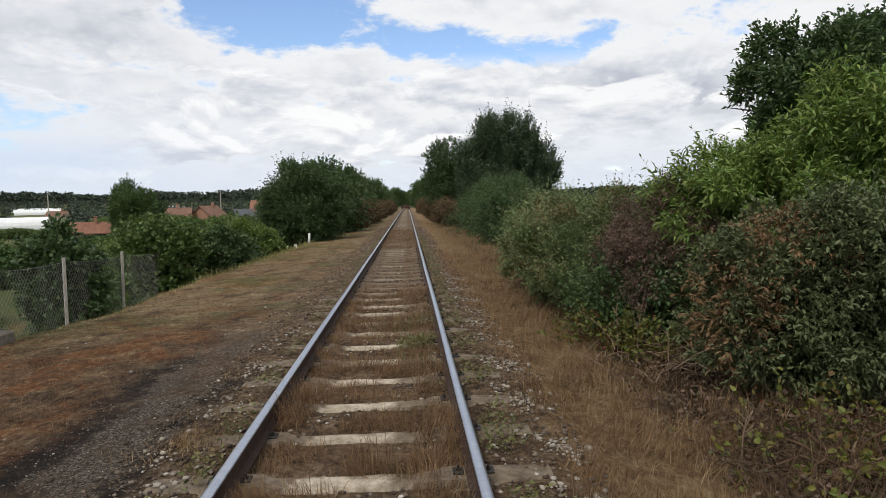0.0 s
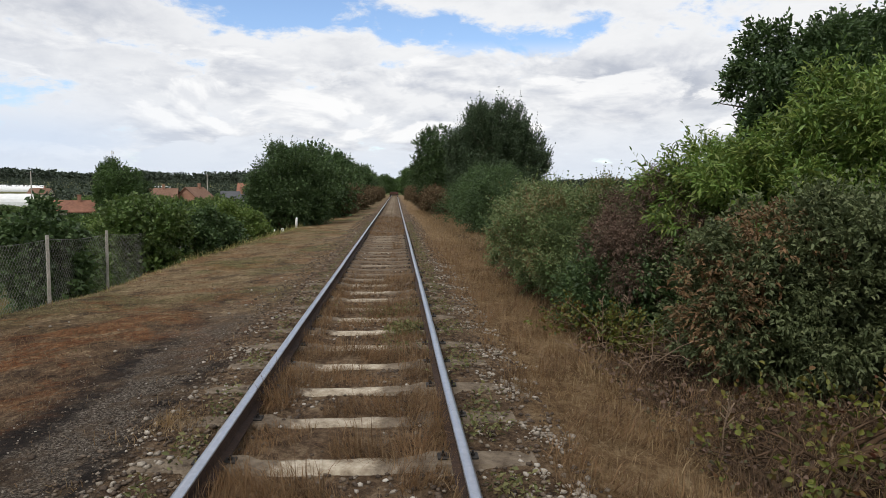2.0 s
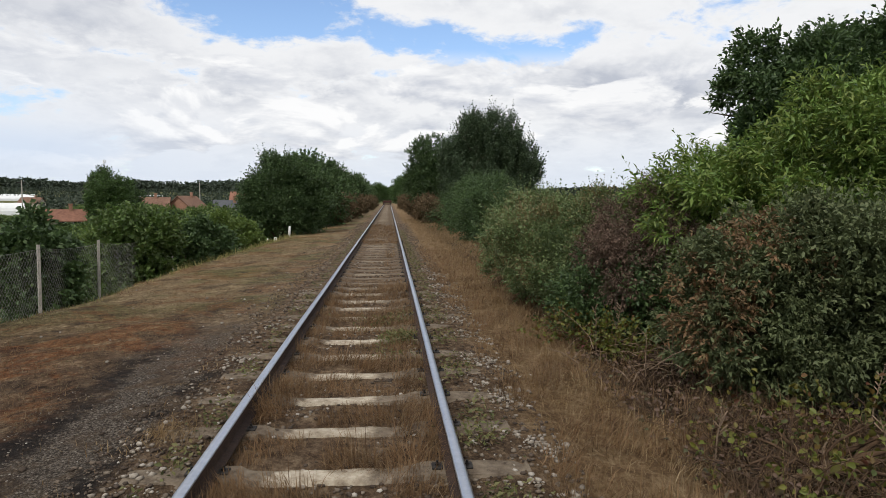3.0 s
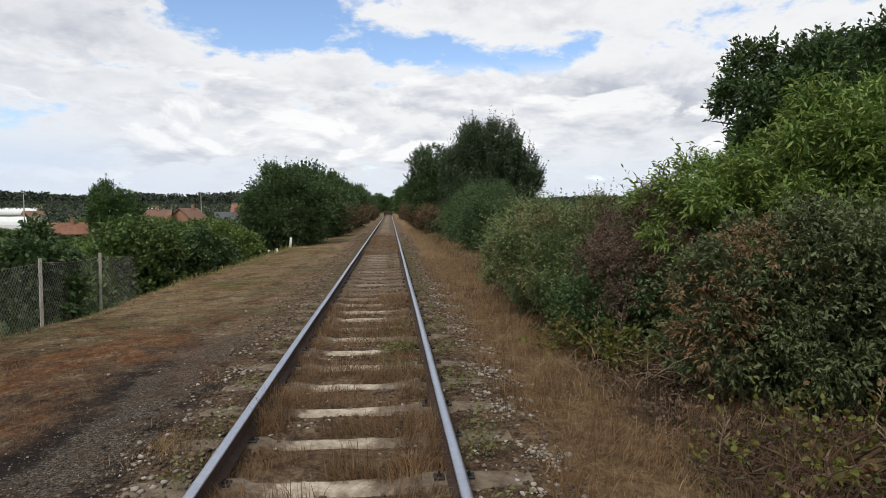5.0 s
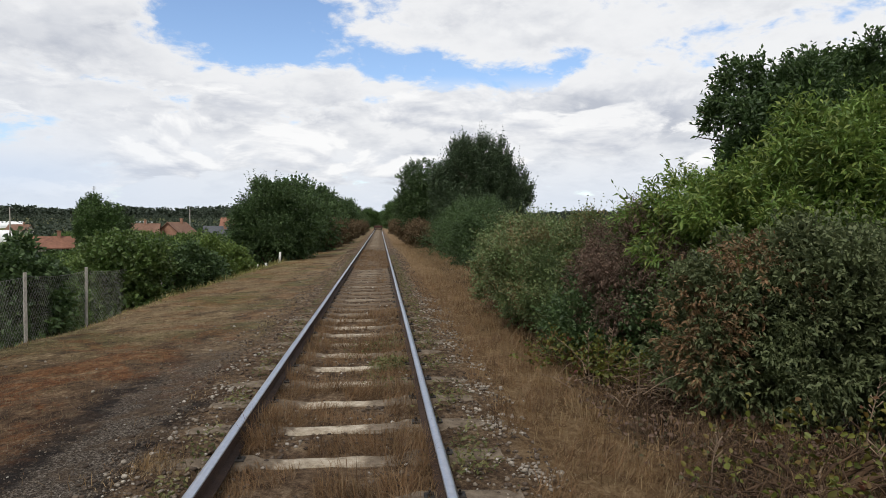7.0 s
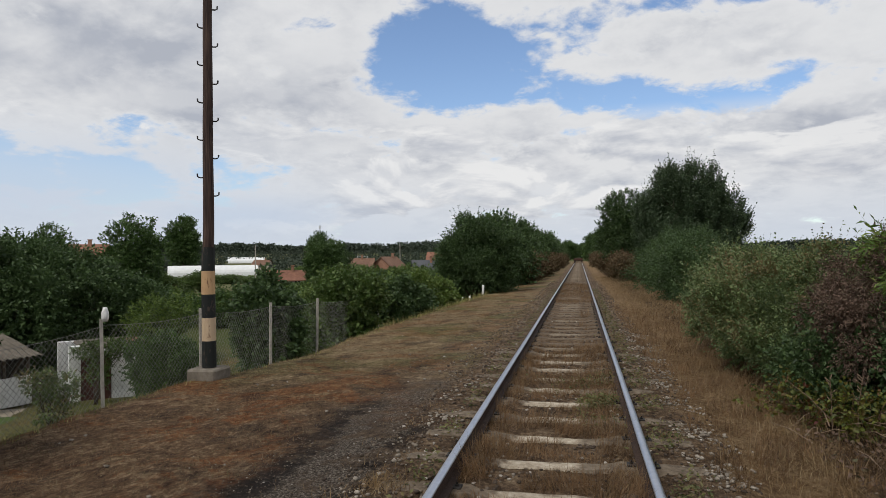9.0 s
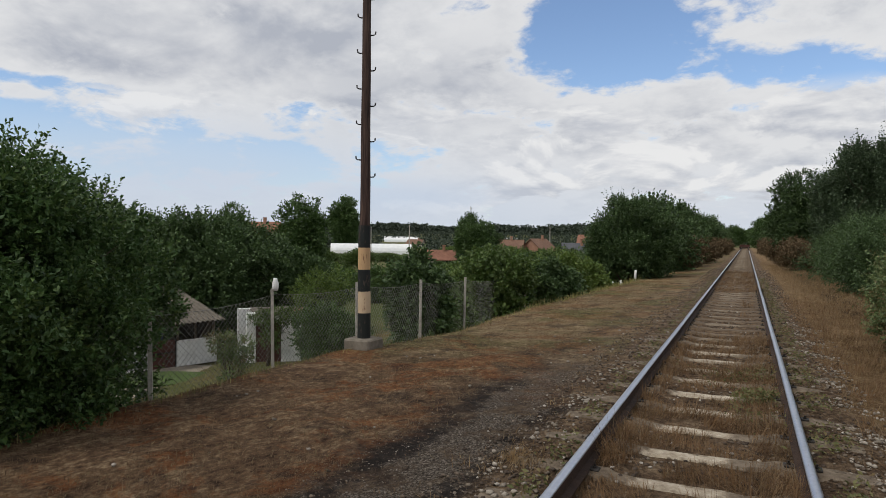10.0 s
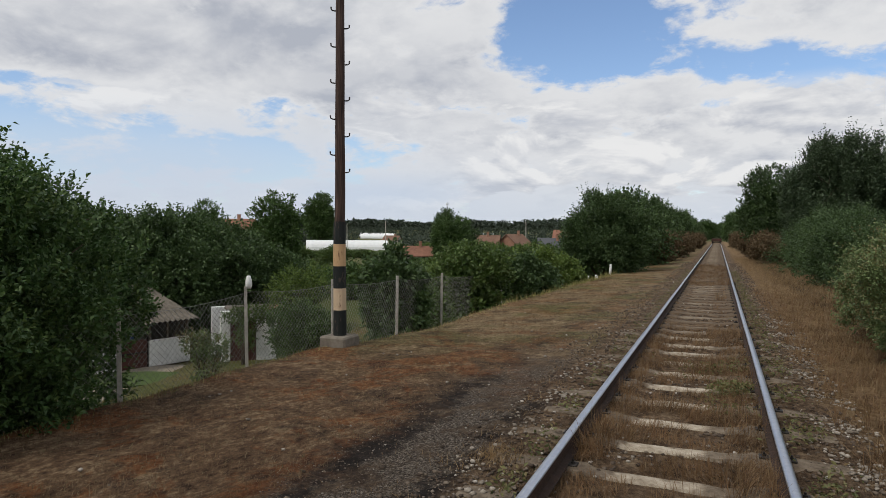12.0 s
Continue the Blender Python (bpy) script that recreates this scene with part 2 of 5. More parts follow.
    reach = q.math("SUBTRACT", 1.0, q.math("MULTIPLY", q.band(q.math("ADD", y, q.math("MULTIPLY", q.noise(0.8, 6, 0.7), 10.0)), 10.5, 16.5), 0.8))
    xp = q.math("ADD", x, q.math("MULTIPLY", q.math("SUBTRACT", q.noise(0.9, 9, 0.76), 0.5), 2.4))
    c = q.mix(q.math("MULTIPLY", q.band(xp, -2.95, -2.25), reach), dry, path)
    c = q.mix(q.band(xw, -1.50, -1.25), c, bed)
    c = q.mix(q.band(xw, 1.15, 1.6), c, straw)
    # brown leaf litter below the bushes, its colour darkened further for their shade
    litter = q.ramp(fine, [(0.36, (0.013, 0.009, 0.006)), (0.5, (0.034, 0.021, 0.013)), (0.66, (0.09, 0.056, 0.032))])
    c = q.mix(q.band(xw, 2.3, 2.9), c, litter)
    # rough grass down the bank, then plots and fields
    c = q.mix(q.band(xw, -5.5, -6.4), c, q.mix(q.band(big, 0.45, 0.6), green, dry))
    vor = q.n("ShaderNodeTexVoronoi", Scale=0.017)
    q.k(p, vor.inputs["Vector"])
    plot = q.n("ShaderNodeSeparateXYZ")
    q.k(vor.outputs["Color"], plot.inputs[0])
    field = q.ramp(plot.outputs[0], [(0.0, (0.035, 0.055, 0.018)), (0.4, (0.06, 0.08, 0.025)), (0.65, (0.12, 0.11, 0.05)), (0.8, (0.045, 0.068, 0.02)), (1.0, (0.15, 0.13, 0.075))])
    field = q.mix(0.35, field, green)
    c = q.mix(q.band(x, -14.0, -24.0), c, field)
    c = q.mix(q.band(x, 30.0, 60.0), c, field)
    c = q.mix(q.band(y, 170.0, 260.0), c, field)
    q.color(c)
    q.bump(q.math("ADD", fine, q.math("MULTIPLY", grit, 0.4)), 0.10, 1.0)
    return q.m


def sleeper_material(name, brown_mix):
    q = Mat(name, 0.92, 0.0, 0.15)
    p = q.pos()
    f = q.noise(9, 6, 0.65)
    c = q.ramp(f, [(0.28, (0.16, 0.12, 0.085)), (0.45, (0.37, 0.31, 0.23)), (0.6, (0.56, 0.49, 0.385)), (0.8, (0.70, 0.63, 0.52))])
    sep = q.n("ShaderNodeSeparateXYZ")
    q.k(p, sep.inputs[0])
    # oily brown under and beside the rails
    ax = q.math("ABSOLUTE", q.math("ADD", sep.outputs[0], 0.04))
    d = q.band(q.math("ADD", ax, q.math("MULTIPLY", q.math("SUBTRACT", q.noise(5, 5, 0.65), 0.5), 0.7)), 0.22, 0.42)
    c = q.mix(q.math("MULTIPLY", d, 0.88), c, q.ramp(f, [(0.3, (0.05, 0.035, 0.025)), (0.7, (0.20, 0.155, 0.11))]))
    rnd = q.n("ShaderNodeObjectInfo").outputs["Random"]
    c = q.mix(q.math("ADD", q.math("MULTIPLY", rnd, 0.3), brown_mix), c, (0.125, 0.092, 0.064))
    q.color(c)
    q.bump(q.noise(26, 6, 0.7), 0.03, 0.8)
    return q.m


def stone_material():
    q = Mat("ballast_stone", 0.9, 0.0, 0.2)
    isl = q.n("ShaderNodeNewGeometry").outputs["Random Per Island"]
    c = q.ramp(isl, [(0.0, (0.035, 0.026, 0.02)), (0.4, (0.085, 0.063, 0.048)), (0.8, (0.17, 0.135, 0.10)), (0.95, (0.27, 0.235, 0.19)), (1.0, (0.55, 0.51, 0.45))])
    c = q.mix(q.math("MULTIPLY", q.noise(30, 4), 0.5), c, (0.10, 0.075, 0.055))
    q.color(c)
    q.bump(q.noise(60, 4), 0.01, 0.5)
    return q.m


def pole_material():
    q = Mat("tarred_timber", 0.75, 0.0, 0.25)
    p = q.pos()
    mp = q.n("ShaderNodeMapping")
    mp.inputs["Scale"].default_value = (14, 14, 0.9)
    q.k(p, mp.inputs["Vector"])
    f = q.noise(2.0, 6, 0.65, vec=mp.outputs[0])
    q.color(q.ramp(f, [(0.3, (0.016, 0.010, 0.009)), (0.5, (0.052, 0.030, 0.024)), (0.7, (0.10, 0.062, 0.047))]))
    q.bump(f, 0.02, 0.8)
    return q.m


def chipped(name, base, chip, lo=0.56, hi=0.64):
    q = Mat(name, 0.7, 0.0, 0.3)
    mp = q.n("ShaderNodeMapping")
    mp.inputs["Scale"].default_value = (1, 1, 0.35)
    q.k(q.pos(), mp.inputs["Vector"])
    c = q.mix(q.noise(5, 4), base, tuple(v * 0.7 for v in base))
    q.color(q.mix(q.band(q.noise(14, 6, 0.7, vec=mp.outputs[0]), lo, hi), c, chip))
    q.bump(q.noise(40, 4), 0.006, 0.5)
    return q.m


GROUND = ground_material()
CONCRETE = sleeper_material("weathered_concrete", 0.05)
CONCRETE_DARKER = sleeper_material("darker_concrete", 0.62)
STONE = stone_material()
POLE_WOOD = pole_material()
POLE_BLACK = chipped("black_paint", (0.014, 0.017, 0.016), (0.06, 0.045, 0.035))
POLE_OCHRE = chipped("ochre_paint", (0.56, 0.36, 0.19), (0.20, 0.11, 0.06))
POLE_CREAM = chipped("faded_cream_paint", (0.60, 0.45, 0.30), (0.22, 0.13, 0.08))
RUST = grainy("rusty_rail_side", [(0.3, (0.018, 0.011, 0.009)), (0.6, (0.055, 0.032, 0.022)), (0.8, (0.10, 0.055, 0.032))], 18, 0.85)
STEEL = grainy("polished_rail_head", [(0.3, (0.36, 0.38, 0.43)), (0.7, (0.50, 0.52, 0.57))], 30, 0.30, 0.95, 0.001)
IRON = grainy("dark_iron", [(0.3, (0.012, 0.011, 0.011)), (0.7, (0.05, 0.045, 0.04))], 30, 0.6, 0.6, 0.002)
WIRE = grainy("galvanised_wire", [(0.3, (0.13, 0.125, 0.115)), (0.7, (0.27, 0.265, 0.25))], 30, 0.5, 0.4, 0.001)
POST = grainy("grey_concrete_post", [(0.3, (0.24, 0.22, 0.19)), (0.6, (0.44, 0.41, 0.36)), (0.8, (0.58, 0.55, 0.50))], 16, 0.9)
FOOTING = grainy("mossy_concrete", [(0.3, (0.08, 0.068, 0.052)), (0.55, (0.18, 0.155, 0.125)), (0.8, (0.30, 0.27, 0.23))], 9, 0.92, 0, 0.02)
WHITEWASH = grainy("stained_whitewash", [(0.25, (0.36, 0.35, 0.32)), (0.45, (0.66, 0.66, 0.64)), (0.7, (0.82, 0.82, 0.80))], 3.5, 0.9)
WHITE_CAP = grainy("white_enamel", [(0.3, (0.62, 0.62, 0.60)), (0.7, (0.82, 0.82, 0.80))], 10, 0.4)
BROWN_GATE = grainy("brown_gate_paint", [(0.3, (0.045, 0.018, 0.014)), (0.7, (0.11, 0.046, 0.036))], 8, 0.6)
ASBESTOS = grainy("grey_corrugated_sheet", [(0.3, (0.06, 0.052, 0.042)), (0.55, (0.145, 0.125, 0.10)), (0.8, (0.25, 0.22, 0.185))], 5, 0.95)
TILE = grainy("clay_roof_tile", [(0.3, (0.13, 0.06, 0.04)), (0.55, (0.24, 0.115, 0.075)), (0.8, (0.34, 0.18, 0.125))], 3, 0.85)
TILE_OLD = grainy("old_brown_roof_tile", [(0.3, (0.10, 0.055, 0.04)), (0.55, (0.19, 0.11, 0.075)), (0.8, (0.28, 0.17, 0.12))], 3, 0.9)
SLATE = grainy("dark_grey_roof", [(0.3, (0.05, 0.052, 0.06)), (0.7, (0.12, 0.125, 0.135))], 3, 0.8)
BRICK = grainy("brick_wall", [(0.3, (0.20, 0.10, 0.065)), (0.55, (0.34, 0.19, 0.13)), (0.8, (0.45, 0.29, 0.21))], 6, 0.9)
PLASTER = grainy("cream_plaster", [(0.3, (0.40, 0.35, 0.27)), (0.7, (0.60, 0.55, 0.46))], 3, 0.9)
DARK_PANE = grainy("dark_window_glass", [(0.3, (0.015, 0.018, 0.02)), (0.7, (0.04, 0.045, 0.05))], 3, 0.12, 0, 0.0, spec=0.5)
FOIL = grainy("white_greenhouse_film", [(0.3, (0.66, 0.67, 0.66)), (0.7, (0.82, 0.83, 0.82))], 1.2, 0.45)
YARD = grainy("pale_yard_concrete", [(0.3, (0.20, 0.17, 0.13)), (0.7, (0.36, 0.31, 0.24))], 2, 0.95)
LAWN = grainy("lawn", [(0.3, (0.035, 0.06, 0.014)), (0.7, (0.08, 0.12, 0.03))], 9, 0.95, 0, 0.04)
BARK = grainy("grey_brown_bark", [(0.3, (0.035, 0.026, 0.019)), (0.6, (0.10, 0.075, 0.055)), (0.8, (0.17, 0.135, 0.10))], 14, 0.95, 0, 0.02)
TWIG = grainy("dry_twig", [(0.3, (0.10, 0.065, 0.04)), (0.7, (0.26, 0.19, 0.13))], 14, 0.95, 0, 0.005)
BROWN_STEM = grainy("brown_dry_stem", [(0.3, (0.04, 0.024, 0.014)), (0.7, (0.12, 0.072, 0.04))], 14, 0.95, 0, 0.003)
GALV = grainy("galvanised_lattice", [(0.3, (0.30, 0.31, 0.32)), (0.7, (0.45, 0.46, 0.47))], 2, 0.5, 0.5)
BLUE = grainy("blue_plastic", [(0.3, (0.02, 0.04, 0.10)), (0.7, (0.04, 0.08, 0.18))], 5, 0.5)

L_DARK = leafy("dark_tree_leaves", [(0.014, 0.026, 0.008), (0.030, 0.055, 0.014), (0.052, 0.085, 0.022), (0.035, 0.06, 0.018)], lift=1.75)
L_DEEP = leafy("deep_green_leaves", [(0.014, 0.026, 0.010), (0.028, 0.048, 0.016), (0.045, 0.070, 0.022), (0.022, 0.040, 0.014)], 0.55, 0.25, lift=1.8)
L_LANCE = leafy("yellow_green_lance_leaves", [(0.03, 0.055, 0.012), (0.07, 0.115, 0.022), (0.14, 0.165, 0.04), (0.055, 0.085, 0.022)], lift=1.6)
L_TINT = leafy("dusty_green_leaves_turning", [(0.032, 0.044, 0.018), (0.064, 0.080, 0.034), (0.105, 0.118, 0.055), (0.046, 0.062, 0.024)], 0.6, 0.28, lift=1.5)
L_ORANGE = leafy("orange_tinted_leaves", [(0.08, 0.052, 0.025), (0.15, 0.085, 0.04), (0.08, 0.085, 0.035), (0.11, 0.075, 0.038), (0.19, 0.105, 0.05)], 0.65, 0.2, lift=1.1)
L_DEAD = leafy("withered_brown_leaves", [(0.040, 0.026, 0.020), (0.078, 0.050, 0.036), (0.118, 0.078, 0.054), (0.055, 0.037, 0.028), (0.05, 0.055, 0.024)], 0.8, 0.15, lift=1.4)
L_GREY = leafy("grey_green_leaves", [(0.035, 0.055, 0.02), (0.065, 0.09, 0.034), (0.10, 0.125, 0.05), (0.048, 0.075, 0.022)], 0.5, 0.22, 0.3, (0.17, 0.13, 0.055), 1.1, lift=1.75)
L_BRAMBLE = leafy("bramble_leaves", [(0.05, 0.07, 0.015), (0.13, 0.155, 0.025), (0.20, 0.19, 0.03), (0.15, 0.05, 0.02), (0.09, 0.11, 0.03), (0.12, 0.03, 0.02)], 0.55, 0.25, lift=0.7)
L_HEDGE = leafy("hedge_leaves", [(0.012, 0.026, 0.008), (0.024, 0.048, 0.013), (0.045, 0.075, 0.02), (0.018, 0.036, 0.01), (0.085, 0.12, 0.035)], 0.5, 0.25, lift=1.85)
L_POPLAR = leafy("poplar_leaves", [(0.022, 0.038, 0.018), (0.042, 0.066, 0.03), (0.065, 0.092, 0.045), (0.03, 0.05, 0.022)], 0.5, 0.2, lift=1.15)
L_MID = leafy("garden_leaves", [(0.03, 0.055, 0.013), (0.055, 0.092, 0.02), (0.09, 0.12, 0.035), (0.04, 0.065, 0.02)], 0.5, 0.25, lift=1.25)
L_FRESH = leafy("fresh_garden_leaves", [(0.05, 0.085, 0.018), (0.08, 0.12, 0.025), (0.12, 0.155, 0.04)], 0.5, 0.3, lift=1.25)
L_RUSSET = leafy("russet_scrub_leaves", [(0.055, 0.038, 0.021), (0.095, 0.064, 0.034), (0.125, 0.088, 0.047), (0.06, 0.055, 0.025)], 0.8, 0.2, lift=1.3)
# far foliage: a little distance haze is mixed into the leaf colour as grey
L_FAR = leafy("hazed_far_leaves", [(0.024, 0.036, 0.024), (0.038, 0.052, 0.034), (0.05, 0.066, 0.042)], 0.7, 0.15, lift=1.0)
STRAW = leafy("dry_grass_blades", [(0.10, 0.058, 0.027), (0.23, 0.148, 0.070), (0.37, 0.265, 0.14), (0.14, 0.082, 0.038), (0.47, 0.36, 0.21)], 0.7, 0.3, lift=0.85)
RUSTGRASS = leafy("russet_grass_blades", [(0.075, 0.039, 0.018), (0.17, 0.098, 0.047), (0.27, 0.175, 0.09), (0.11, 0.062, 0.030), (0.34, 0.245, 0.14)], 0.7, 0.3, lift=0.92)
THATCH = leafy("mown_thatch_blades", [(0.06, 0.034, 0.019), (0.14, 0.088, 0.048), (0.24, 0.17, 0.10), (0.10, 0.058, 0.030), (0.33, 0.255, 0.155), (0.13, 0.12, 0.05)], 0.8, 0.2, lift=0.85)
TANGLE = leafy("dead_brown_stems", [(0.05, 0.028, 0.015), (0.11, 0.066, 0.036), (0.18, 0.115, 0.066), (0.07, 0.038, 0.020), (0.24, 0.17, 0.105)], 0.8, 0.2, lift=0.72)
WEED = leafy("dull_weed_leaves", [(0.035, 0.042, 0.014), (0.07, 0.075, 0.026), (0.11, 0.10, 0.04), (0.09, 0.055, 0.025)], 0.6, 0.25)


# ---------------------------------------------------------------- mesh helpers
def mesh_np(name, verts, quads=None, tris=None):
    """A mesh from numpy arrays of vertices, quads and triangles."""
    me = bpy.data.meshes.new(name)
    nq, nt = (0 if quads is None else len(quads)), (0 if tris is None else len(tris))
    me.vertices.add(len(verts))
    me.vertices.foreach_set("co", np.ascontiguousarray(verts, np.float32).ravel())
    loops = np.concatenate([a.ravel() for a in (quads, tris) if a is not None]).astype(np.int32)
    me.loops.add(len(loops))
    me.loops.foreach_set("vertex_index", loops)
    me.polygons.add(nq + nt)
    starts = np.concatenate([np.arange(nq) * 4, nq * 4 + np.arange(nt) * 3]).astype(np.int32)
    me.polygons.foreach_set("loop_start", starts)
    me.update(calc_edges=True)
    me.validate()
    return me


def thing(name, loc, label, category, group="", kind=""):
    ob = new(name)
    ob.location = loc
    ob.empty_display_size = 0.1
    return tagged(ob, label, category, group, kind)


def child(ob, parent, label=""):
    ob.parent = parent
    return tagged(ob, label)


def part(name, bm, material, parent, label="", smooth=False):
    me = bpy.data.meshes.new(name)
    bm.to_mesh(me)
    bm.free()
    for mt in (material if isinstance(material, (list, tuple)) else [material]):
        me.materials.append(mt)
    if smooth:
        me.shade_smooth()
    ob = new(name, me)
    if parent is not None:
        ob.parent = parent
    return tagged(ob, label)


def part_np(name, me, material, parent, label=""):
    me.materials.append(material)
    ob = new(name, me)
    if parent is not None:
        ob.parent = parent
    return tagged(ob, label)


def box(bm, lo, hi, bevel=0.0):
    """A box between two corners, its edges bevelled."""
    m = Matrix.LocRotScale([(a + b) / 2 for a, b in zip(lo, hi)], None, [abs(b - a) for a, b in zip(lo, hi)])
    r = bmesh.ops.create_cube(bm, size=1.0, matrix=m)
    if bevel:
        es = list({e for v in r["verts"] for e in v.link_edges})
        bmesh.ops.bevel(bm, geom=es, offset=bevel, segments=1, affect="EDGES")
    return bm


def tube(bm, pts, radii, sides=8, caps=True):
    """A tube along points with a radius at each."""
    rings = []
    pts = [Vector(p) for p in pts]
    for i, p in enumerate(pts):
        d = (pts[min(i + 1, len(pts) - 1)] - pts[max(i - 1, 0)]).normalized()
        a = d.cross(Vector((0, 0, 1)) if abs(d.z) < 0.9 else Vector((1, 0, 0))).normalized()
        b = d.cross(a)
        rings.append([bm.verts.new(p + (a * math.cos(t) + b * math.sin(t)) * radii[i]) for t in (2 * math.pi * j / sides for j in range(sides))])
    for r0, r1 in zip(rings, rings[1:]):
        for j in range(sides):
            bm.faces.new((r0[j], r0[(j + 1) % sides], r1[(j + 1) % sides], r1[j]))
    if caps:
        bm.faces.new(rings[0][::-1]), bm.faces.new(rings[-1])
    return bm


def waves(p, f, seed=0.0):
    """A cheap smooth noise of points, about -1 to 1."""
    x, y, z = p[:, 0] * f, p[:, 1] * f, p[:, 2] * f
    return (np.sin(1.7 * x + 2.3 * z + seed) * np.cos(2.1 * y - 1.1 * z + seed * 1.7) + np.sin(2.9 * y + 1.3 * x + seed * 2.1) * 0.7
            + np.sin(4.7 * z + 3.9 * x - 2.2 * y + seed * 0.3) * 0.5) / 2.2


def unit(a):
    return a / np.maximum(np.linalg.norm(a, axis=1, keepdims=True), 1e-6)


def leaf_mesh(rng, base, along, length, width, fold=0.25, up=0.8, plain=True):
    """Folded leaves of four points each, or of six where they are seen close by."""
    n = len(base)
    ln = (length * rng.uniform(0.6, 1.25, n))[:, None]
    wd = ln * width / length * rng.uniform(0.8, 1.2, n)[:, None]
    nor = rng.normal(size=(n, 3)) * 0.7
    nor[:, 2] += up
    side = unit(np.cross(along, nor))
    nor = unit(np.cross(side, along))
    tip = base + along * ln - np.array([0, 0, 0.12]) * ln
    if plain:
        v = np.empty((n, 4, 3))
        v[:, 0], v[:, 2] = base, tip
        v[:, 1] = base + along * ln * 0.45 + side * wd * 0.55 + nor * wd * fold
        v[:, 3] = base + along * ln * 0.45 - side * wd * 0.55 + nor * wd * fold
        i = np.arange(n)[:, None] * 4
        return v.reshape(-1, 3), np.concatenate([i + np.array([[0, 1, 2]]), i + np.array([[0, 2, 3]])], 1).reshape(-1, 3)
    v = np.empty((n, 6, 3))
    v[:, 0] = base
    v[:, 1] = base + along * ln * 0.3 + side * wd * 0.5 + nor * wd * fold
    v[:, 2] = base + along * ln * 0.68 + side * wd * 0.40 + nor * wd * fold
    v[:, 3] = tip
    v[:, 4] = base + along * ln * 0.68 - side * wd * 0.40 + nor * wd * fold
    v[:, 5] = base + along * ln * 0.3 - side * wd * 0.5 + nor * wd * fold
    i = np.arange(n)[:, None] * 6
    q = np.concatenate([i + np.array([[0, 1, 2, 3]]), i + np.array([[0, 3, 4, 5]])], 1).reshape(-1, 4)
    return v.reshape(-1, 3), q


def foliage(name, seed, clumps, sprigs, sprig=0.3, per=7, leaf=0.08, width=0.035, up=0.35, inner=0.55, gap=0.25, gap_f=2.2, droop=0.15, floor=None, spray=0.0, tuft=0.26, plain=True, cover=5.2):
    """Leaves on short shoots. The shoots sit in tufts all over several oval clumps (centre and radii), with some more inside."""
    rng = np.random.default_rng(seed)
    c = np.array(clumps, float)
    wt = c[:, 3] * c[:, 4] + c[:, 4] * c[:, 5] + c[:, 3] * c[:, 5]
    # tufts
    size = np.cbrt(c[:, 3] * c[:, 4] * c[:, 5])
    m = int(np.clip(cover * (wt / (size * tuft) ** 2).sum() / 3, 12, 2200))
    kt = rng.choice(len(c), m, p=wt / wt.sum())
    ut = unit(rng.normal(size=(m, 3)))
    rt = rng.uniform(0.66, 1.06, m) * (1 + 0.15 * waves(ut * 3 + c[kt, :3], 1.3, seed))
    ct = c[kt, :3] + ut * c[kt, 3:6] * rt[:, None]
    st = size[kt] * tuft * rng.uniform(0.55, 1.15, m)
    ok = waves(ct, gap_f, seed * 0.7) > -1 + gap
    if not ok.any():
        ok[:] = True
    idx = np.flatnonzero(ok)
    k = rng.choice(idx, sprigs, p=st[idx] ** 2 / (st[idx] ** 2).sum())
    w = unit(rng.normal(size=(sprigs, 3)) + ut[k] * 0.7)
    p = ct[k] + w * (st[k] * rng.random(sprigs) ** 0.5)[:, None]
    d = w * 0.9 + ut[k] * 0.6 + rng.normal(size=p.shape) * 0.25
    # filling
    nf = sprigs // 4
    kf = rng.choice(len(c), nf, p=wt / wt.sum())
    uf = unit(rng.normal(size=(nf, 3)))
    pf = c[kf, :3] + uf * c[kf, 3:6] * rng.uniform(inner * 0.7, 0.70, nf)[:, None]
    p, d = np.concatenate([p, pf]), np.concatenate([d, uf + rng.normal(size=pf.shape) * 0.6])
    if floor is not None:
        keep = p[:, 2] > floor
        p, d = p[keep], d[keep]
    d[:, 2] += up * 1.5
    d = unit(d)
    sl = sprig * rng.uniform(0.4, 1.25, len(p)) * np.where(rng.random(len(p)) < spray, 1.9, 1.0)
    s = (np.arange(per) + 0.6)[None, :] / per
    base = (p[:, None, :] + d[:, None, :] * (s * sl[:, None])[:, :, None]).reshape(-1, 3)
    along = np.repeat(d, per, 0) * 0.75 + rng.normal(size=base.shape) * 0.55
    along[:, 2] -= droop
    v, q = leaf_mesh(rng, base, unit(along), leaf, width, plain=plain)
    # the shoots themselves, thin blades
    side = unit(np.cross(d, rng.normal(size=d.shape))) * leaf * 0.035
    n0 = len(v)
    tv = np.stack([p - side, p + side, p + d * sl[:, None]], 1).reshape(-1, 3)
    t = n0 + np.arange(len(p) * 3).reshape(-1, 3)
    v = np.concatenate([v, tv])
    return mesh_np(name, v, None, np.concatenate([q, t])) if plain else mesh_np(name, v, q, t)


